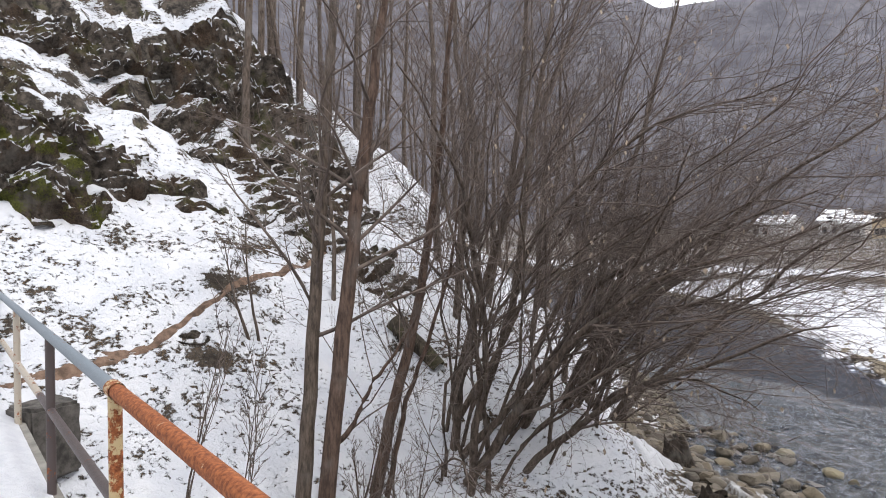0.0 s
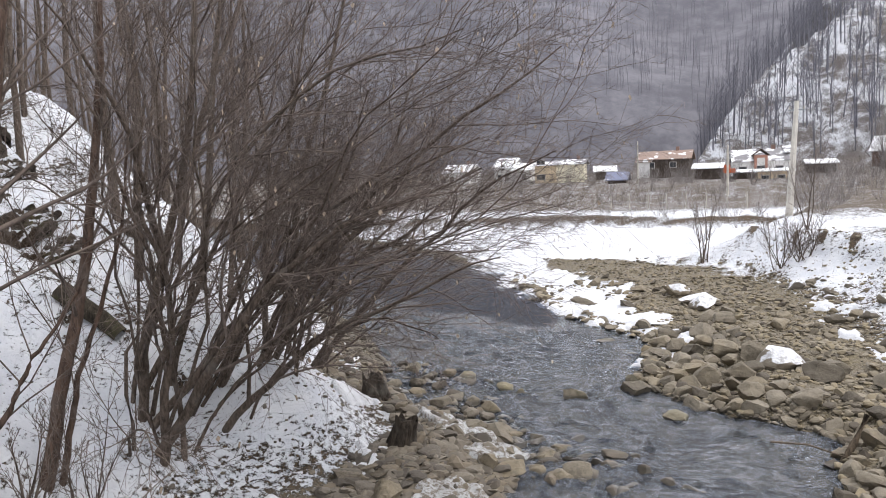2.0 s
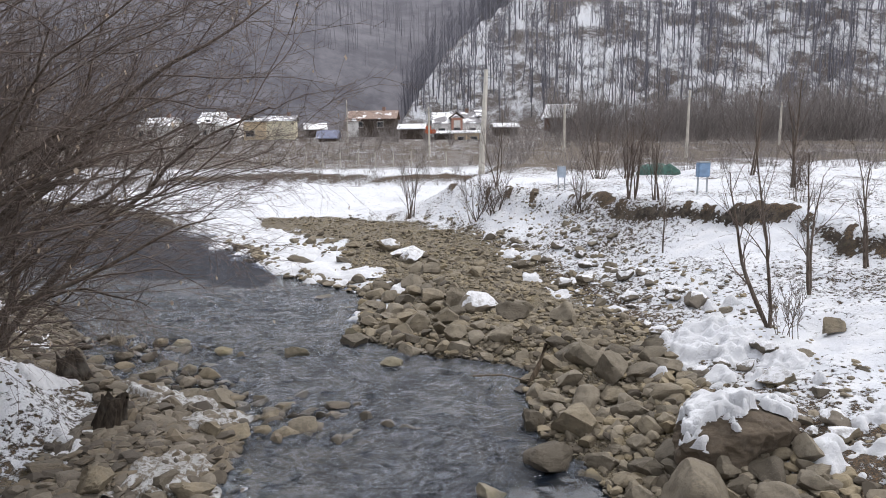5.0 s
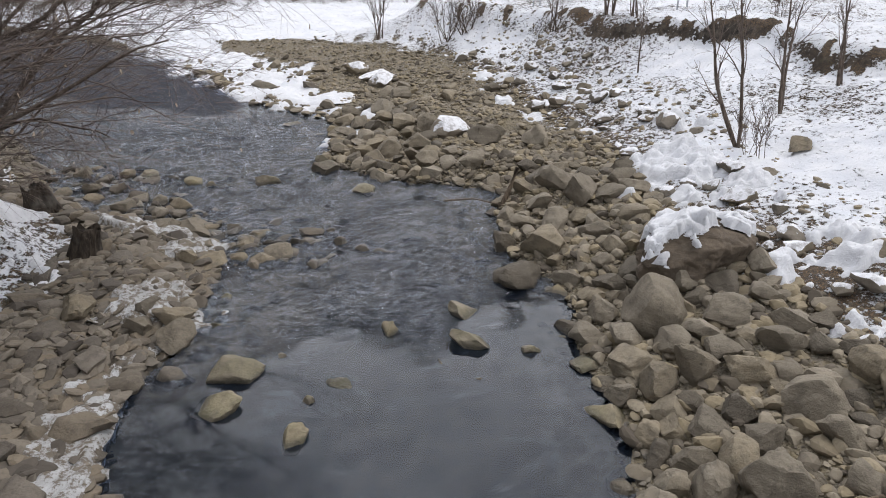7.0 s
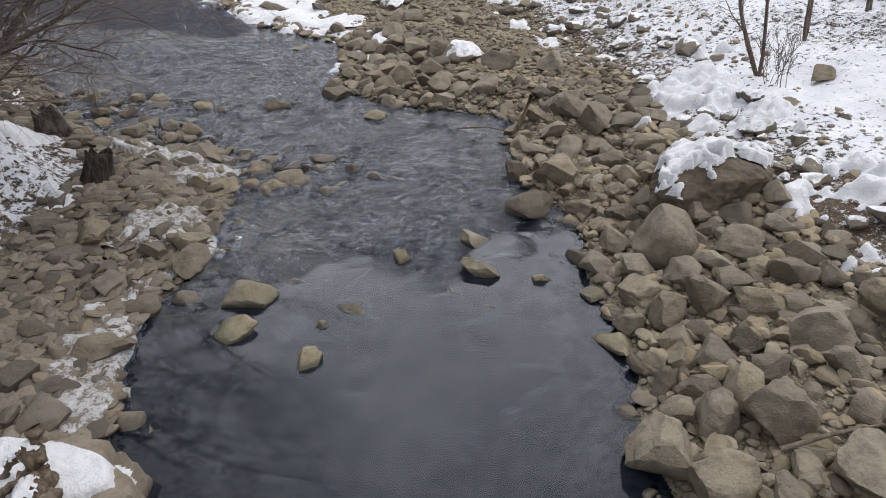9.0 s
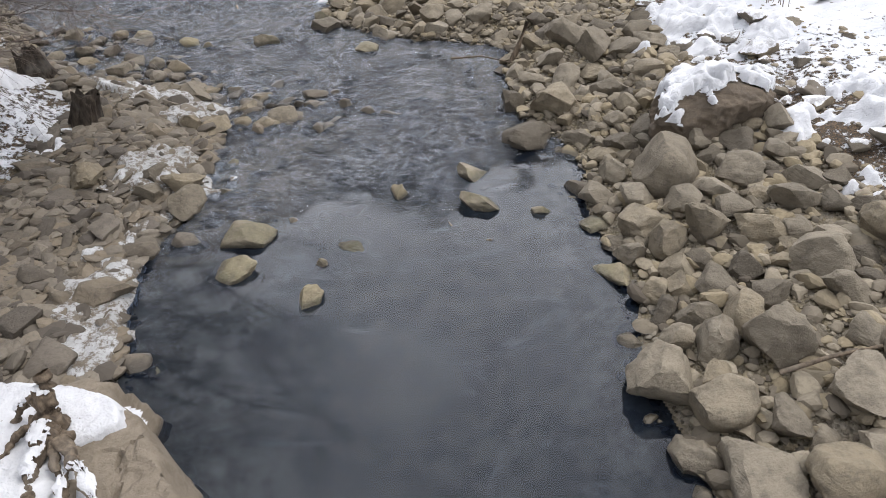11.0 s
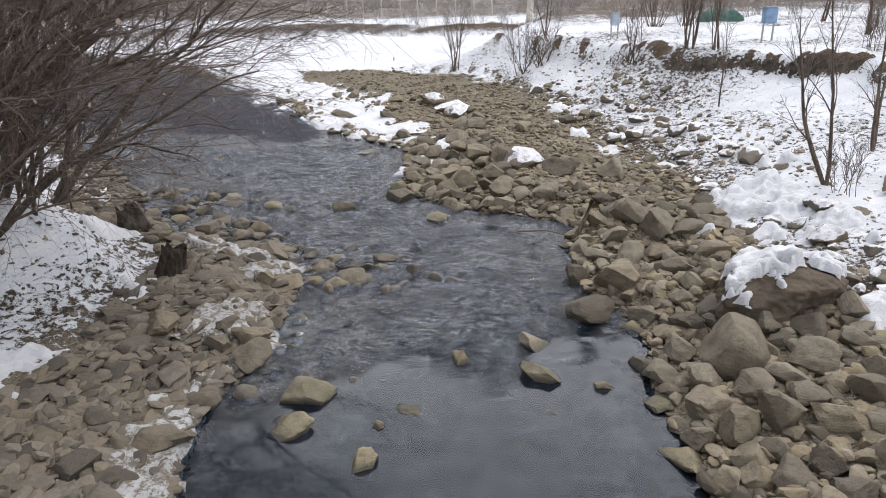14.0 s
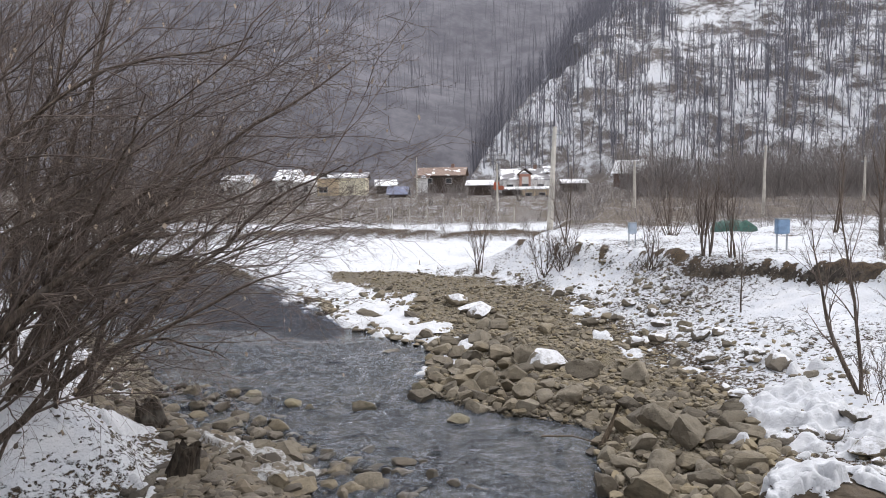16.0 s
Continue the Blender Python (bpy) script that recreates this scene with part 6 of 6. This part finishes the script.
def gable_roof(bm, w, d, z, rise, over=0.4, thick=0.12):
    hw, hd = w / 2 + over, d / 2 + over
    drop = rise * over / (d / 2)
    prof = [(-hd, z - drop), (0, z + rise), (hd, z - drop), (hd, z - drop + thick), (0, z + rise + thick * 1.2), (-hd, z - drop + thick)]
    ends = [[bm.verts.new((x, y, q)) for y, q in prof] for x in (-hw, hw)]
    bm.faces.new(ends[0])
    bm.faces.new(ends[1][::-1])
    for i in range(6):
        bm.faces.new((ends[0][i], ends[1][i], ends[1][(i + 1) % 6], ends[0][(i + 1) % 6]))
    bmesh.ops.recalc_face_normals(bm, faces=bm.faces[:])
    return bm


def house(x, y, turn, w, d, h, rise, wall, roof, label, windows=(), doors=(), dormer=None, chimney=True, snow=False, up=0.0, porch=None, gable_front=False):
    thing = empty("house", pose(x, y, ground_z(x, y) - 0.3 + up, 0, 0, turn), label, "house", "houses of the village")
    bm = bmesh.new()
    box(bm, -w / 2, w / 2, -d / 2, d / 2, -1.2, h)
    for s in (-w / 2 + 0.02, w / 2 - 0.02):
        a = [bm.verts.new(p) for p in ((s, -d / 2 + 0.02, h), (s, d / 2 - 0.02, h), (s, 0, h + rise - 0.02))]
        bm.faces.new(a)
    part("wall", bm, wall, thing)
    roof_ob = part("roof", gable_roof(bmesh.new(), w, d, h, rise), roof, thing)
    if chimney:
        part("chimney", box(bmesh.new(), w * 0.2, w * 0.2 + 0.5, -0.2, 0.3, rise * 0.4 + h, h + rise + 0.7), BRICK, roof_ob)
    for wx, wz, ww, wh in windows:
        win = part("window", box(bmesh.new(), wx - ww / 2 - 0.08, wx + ww / 2 + 0.08, -d / 2 - 0.06, -d / 2 + 0.05, wz - 0.08, wz + wh + 0.08, 0.015), FRAME, thing)
        part("pane", box(bmesh.new(), wx - ww / 2, wx + ww / 2, -d / 2 - 0.075, -d / 2 - 0.03, wz, wz + wh), WINDOW_GLASS, win)
    for dx, dw, dh in doors:
        part("door", box(bmesh.new(), dx - dw / 2, dx + dw / 2, -d / 2 - 0.07, -d / 2 + 0.04, -0.2, dh, 0.015), WOODWORK, thing)
    if dormer:
        dx, dw, dz, mat = dormer
        bay = part("bay", box(bmesh.new(), dx - dw / 2, dx + dw / 2, -d / 2 - 0.9, -d / 2 + 1.2, 0.0, dz), mat, thing, "orange-red wooden gabled bay")
        part("bay_roof", bay_roof(dx, dw, -d / 2 - 1.1, 1.2, dz), WOODWORK, bay)
        win = part("window", box(bmesh.new(), dx - dw * 0.3, dx + dw * 0.3, -d / 2 - 0.96, -d / 2 - 0.88, dz - 1.5, dz - 0.4, 0.01), FRAME, bay)
        win2 = part("window", box(bmesh.new(), dx - dw * 0.3, dx + dw * 0.3, -d / 2 - 0.96, -d / 2 - 0.88, 0.5, 1.7, 0.01), WINDOW_GLASS, bay)
    if porch:
        px, pw, ph, mat = porch
        part("porch", box(bmesh.new(), px - pw / 2, px + pw / 2, -d / 2 - 1.5, -d / 2 - 0.002, -1.0, ph, 0.03), mat, thing)
        part("porch_roof", box(bmesh.new(), px - pw / 2 - 0.2, px + pw / 2 + 0.2, -d / 2 - 1.8, -d / 2 - 0.004, ph + 0.004, ph + 0.16, 0.03), SNOW, thing, "snow-covered porch roof")
    return thing


def bay_roof(cx, w, y0, depth, z):
    bm = bmesh.new()
    hw = w / 2 + 0.25
    prof = [(-hw, z - 0.1), (0, z + w * 0.42), (hw, z - 0.1), (hw, z + 0.03), (0, z + w * 0.42 + 0.16), (-hw, z + 0.03)]
    ends = [[bm.verts.new((cx + a, y, q)) for a, q in prof] for y in (y0, y0 + depth + 1.2)]
    bm.faces.new(ends[0])
    bm.faces.new(ends[1][::-1])
    for i in range(6):
        bm.faces.new((ends[0][i], ends[1][i], ends[1][(i + 1) % 6], ends[0][(i + 1) % 6]))
    bmesh.ops.recalc_face_normals(bm, faces=bm.faces[:])
    return bm


def snowy_roof(name, colour, amount):
    m = Nodes(name)
    rows = m.noise(3.0, 4, 0.6, m.stretch(0.5, 4, 4))
    base = m.mix(m.ramp(rows, 0.3, 0.7), tuple(c * 0.7 for c in colour), colour)
    on = m.ramp(m.noise(0.7, 5, 0.6), 0.62 - amount * 0.4, 0.68 - amount * 0.4)
    return m.done(m.mix(on, base, (0.85, 0.86, 0.88)), 0.8, m.bump(rows, 0.4, 0.05), spec=0.2)


BRICK = plain("brick_red", (0.253, 0.163, 0.133), 0.9, 0.25, 3.0)
CREAM = plain("cream_render", (0.84, 0.78, 0.60), 0.9, 0.06, 1.0)
TAN = plain("tan_render", (0.66, 0.53, 0.36), 0.9, 0.12, 1.0)
WHITE = plain("white_render", (0.76, 0.75, 0.73), 0.9, 0.07, 1.0)
ORANGE = plain("orange_wood", (0.362, 0.188, 0.140), 0.8, 0.2, 2.0)
ROOF_BROWN = snowy_roof("brown_tile_roof", (0.313, 0.229, 0.187), 0.15)
ROOF_GREY = snowy_roof("grey_sheet_roof", (0.27, 0.26, 0.27), 0.35)
ROOF_SNOW = snowy_roof("snowy_roof", (0.25, 0.24, 0.24), 0.9)
ROOF_BLUE = snowy_roof("blue_sheet_roof", (0.24, 0.26, 0.36), 0.1)

W = ((-2.4, 0.6, 0.8, 1.0), (-0.9, 0.6, 0.8, 1.0), (0.8, 0.6, 0.8, 1.0), (2.4, 0.6, 0.8, 1.0))
W2 = W + tuple((a, 2.9, c, d) for a, b, c, d in W)
house(-24.6, 114, 4, 3.4, 6, 2.9, 0.6, TAN, ROOF_GREY, "two-storey tan house with dark windows", tuple((a * 0.45, b, 0.6, 0.8) for a, b, c, d in W2[:2] + W2[4:6]), chimney=False)
house(-20.8, 114.5, 4, 4.4, 6, 3.0, 0.7, CREAM, ROOF_GREY, "pale cream house with a blank end wall", ())
house(-33.0, 120, -4, 3.2, 6, 2.6, 1.6, WHITE, ROOF_SNOW, "white village house with a steep roof", ((-0.7, 0.5, 0.6, 0.9), (0.7, 0.5, 0.6, 0.9), (0, 2.2, 0.6, 0.8)), chimney=False)
house(-29.6, 119, -4, 3.0, 5, 2.2, 1.0, WHITE, ROOF_SNOW, "low white village house beside the road", ((0.4, 0.5, 0.7, 0.9),))
house(-6.2, 118, -4, 7.6, 6, 1.9, 1.2, WOODWORK, ROOF_BROWN, "low dark timber house with a brown tiled roof", ((1.4, 0.5, 0.9, 0.8), (-1.8, 0.5, 0.7, 0.8)), ((0, 0.8, 1.6),), up=1.2)
house(-9.3, 117, -4, 1.8, 4, 1.8, 0.6, WHITE, ROOF_BROWN, "small white annexe of the timber house", (), chimney=False, up=1.0)
house(7.2, 112, 3, 7.4, 6, 2.5, 1.5, WHITE, ROOF_GREY, "grey-roofed house with an orange gabled bay", ((-2.6, 0.6, 1.0, 1.0), (2.2, 0.6, 1.0, 1.0)), (), (-0.3, 1.7, 3.2, ORANGE))
house(11.0, 113, 3, 0.9, 5, 3.6, 0.8, BRICK, ROOF_GREY, "narrow brick end of the grey-roofed house", (), chimney=False)
house(8.6, 107, 3, 4.4, 3, 1.5, 0.25, TAN, ROOF_SNOW, "low shed with a snow-covered roof", ((-1.2, 0.3, 0.9, 0.6), (0.8, 0.3, 0.9, 0.6)), chimney=False, up=-0.2)
house(4.8, 107.5, 3, 2.4, 3, 1.3, 0.3, WOODWORK, ROOF_GREY, "low dark timber shed", (), chimney=False, up=-0.2)
house(0.2, 110, -5, 3.6, 4, 1.5, 0.6, WOODWORK, ROOF_SNOW, "dark timber shed with snow on the roof", (), chimney=False, up=0.4)
house(-12.4, 106, 0, 2.6, 3, 0.9, 0.9, WOODWORK, ROOF_BLUE, "small shed with a blue-grey sheet roof", (), chimney=False)
house(15.5, 116, 2, 3.6, 4, 1.6, 0.5, WOODWORK, ROOF_SNOW, "low dark outbuilding with snow on its roof", (), chimney=False)
house(27.0, 125, -25, 5.0, 5, 2.6, 2.0, BRICK, ROOF_SNOW, "brick barn with a steep snow-covered roof", (), chimney=False, up=0.2)
house(-15.8, 117, 10, 3.0, 4, 1.5, 0.8, WOODWORK, ROOF_SNOW, "small dark barn above the bank", (), chimney=False)
house(-41.0, 118, -8, 5.0, 5, 2.4, 1.2, WHITE, ROOF_SNOW, "white village house behind the trees", W[:2])
tagged(part("parked_machine", box(box(bmesh.new(), 2.0, 3.6, 101.0, 102.0, 4.3, 4.9, 0.1), 2.1, 2.9, 101.1, 101.9, 4.9, 5.4, 0.1), plain("orange_machine_paint", (0.55, 0.13, 0.05), 0.5), None), "small orange machine parked by the sheds", "machine")


# ---- woods on the slopes ----
def wood_template(seed, height, branches, spread, upright):
    r = np.random.RandomState(seed)
    t = Tubes(4)
    lean = r.normal(0, 0.04, 2)
    trunk = [np.array((lean[0] * s * height, lean[1] * s * height, s * height)) for s in np.linspace(-0.04, 1, 6)]
    t.add(trunk, np.linspace(0.011, 0.002, 6) * height)
    f = Tubes(3)
    for i in range(branches):
        s = r.uniform(0.3, 0.97)
        a = r.uniform(0, 6.28)
        base = np.array((lean[0] * s * height, lean[1] * s * height, s * height))
        length = height * spread * (1.15 - s) * r.uniform(0.6, 1.3)
        d = unit(np.array((math.cos(a), math.sin(a), upright * r.uniform(0.6, 1.4))))
        f.add([base, base + d * length + np.array((0, 0, length * 0.2))], [0.004 * height, 0.0012 * height])
    v = np.concatenate(t.verts + f.verts)
    q = np.concatenate(t.faces + [g + t.count for g in f.faces])
    return v, q


def plant(name, spots, templates, sizes, material, label, seed):
    r = np.random.RandomState(seed)
    verts, faces, count = [], [], 0
    z = land(spots[:, 0], spots[:, 1])[0]
    for (x, y), h in zip(spots, z):
        v, f = templates[r.randint(len(templates))]
        a, s = r.uniform(0, 6.28), r.uniform(*sizes)
        c, n = math.cos(a) * s, math.sin(a) * s
        verts.append(np.stack([v[:, 0] * c - v[:, 1] * n + x, v[:, 0] * n + v[:, 1] * c + y, v[:, 2] * s + h], -1))
        faces.append(f + count)
        count += len(v)
    ob = mesh_object(name, np.concatenate(verts), np.concatenate(faces), material)
    return tagged(ob, label, "trees", kind="stuff")


def wood_material(name, dark, light):
    m = Nodes(name)
    return m.done(m.mix(m.island(), dark, light), 0.9, spec=0.1)


# the spur's trees take their bluish grey from haze mixed into the bark colour
HAZY_SLOPE_WOOD = wood_material("haze_tinted_slope_trees", (0.135, 0.134, 0.158), (0.23, 0.228, 0.255))
# pale and low in contrast, with the distance haze coloured in
HAZY_FAR_WOOD = wood_material("haze_tinted_far_trees", (0.17, 0.166, 0.186), (0.235, 0.23, 0.252))
THICKET = wood_material("thicket_stems", (0.16, 0.145, 0.138), (0.29, 0.262, 0.25))
wr = np.random.RandomState(77)
tall = [wood_template(200 + i, 11.0, 15, 0.32, 1.1) for i in range(8)]
thin = [wood_template(220 + i, 12.0, 6, 0.3, 1.0) for i in range(6)]


def bush_template(seed, height, stems):
    r = np.random.RandomState(seed)
    f = Tubes(3)
    for i in range(stems):
        a, tilt = r.uniform(0, 6.28), r.uniform(0.05, 0.7)
        d = np.array((math.cos(a) * tilt, math.sin(a) * tilt, 1.0))
        length = height * r.uniform(0.5, 1.1)
        base = np.array((math.cos(a) * 0.3, math.sin(a) * 0.3, -0.1)) * r.uniform(0.2, 2.0)
        mid = base + unit(d + r.normal(0, 0.12, 3)) * length * 0.5
        tip = mid + unit(d + r.normal(0, 0.25, 3)) * length * 0.5
        f.add([base, mid, tip], [0.022, 0.015, 0.006])
        for k in range(3):
            start = mid + (tip - mid) * r.uniform(-0.4, 0.9)
            f.add([start, start + unit(d + r.normal(0, 0.5, 3)) * length * r.uniform(0.15, 0.35)], [0.011, 0.005])
    return np.concatenate(f.verts), np.concatenate(f.faces)


bushy = [bush_template(240 + i, 4.2, 15) for i in range(9)]

spots = np.stack([wr.uniform(-25, 160, 14000), wr.uniform(115, 290, 14000)], -1)
x, y = spots[:, 0], spots[:, 1]
near_side, far_side = valley_sides(x, y)
on_spur = (near_side > 1.5) & (near_side > far_side)
clear = value_noise(x, y, 26, 8) > -0.34
spots = spots[on_spur & clear][:3600]
plant("slope_woods", spots, tall, (0.65, 1.15), HAZY_SLOPE_WOOD, "bare deciduous wood on the snowy hillside", 5)
angle = np.radians(wr.uniform(-32, 44, 9000))
radius = wr.uniform(225, 520, 9000)
spots = np.stack([-np.sin(angle) * radius, np.cos(angle) * radius], -1)
x, y = spots[:, 0], spots[:, 1]
near_side, far_side = valley_sides(x, y)
spots = spots[far_side > near_side]
plant("far_woods", spots[:4200], thin, (0.5, 0.9), HAZY_FAR_WOOD, "bare wood covering the far mountainside, coloured pale with haze", 6)
spots = np.stack([wr.uniform(10, 75, 1500), wr.uniform(48, 125, 1500)], -1)
x, y = spots[:, 0], spots[:, 1]
belt = (np.abs(y + 0.42 * x - 128) < 18) & (x > 24) & (value_noise(x, y, 9, 3) > -0.2)
plant("thicket", spots[belt], bushy, (0.6, 2.2), THICKET, "brown leafless thicket at the foot of the slope", 7)
spots = np.stack([wr.uniform(6, 46, 330), 40 + 70 * wr.rand(330) ** 1.2], -1)
plant("thicket", spots, bushy, (0.15, 0.65), THICKET, "dry weeds and bushes scattered over the field", 10)
spots = np.stack([wr.uniform(-60, 25, 700), wr.uniform(80, 140, 700)], -1)
plant("thicket", spots[wr.rand(700) < 0.5], bushy, (0.35, 0.9), THICKET, "leafless bushes between the houses", 8)
spots = np.stack([wr.uniform(-60, 4, 500), wr.uniform(54, 60, 500)], -1)
plant("thicket", spots[:160], bushy, (0.15, 0.4), THICKET, "dry weeds along the low cut bank", 9)
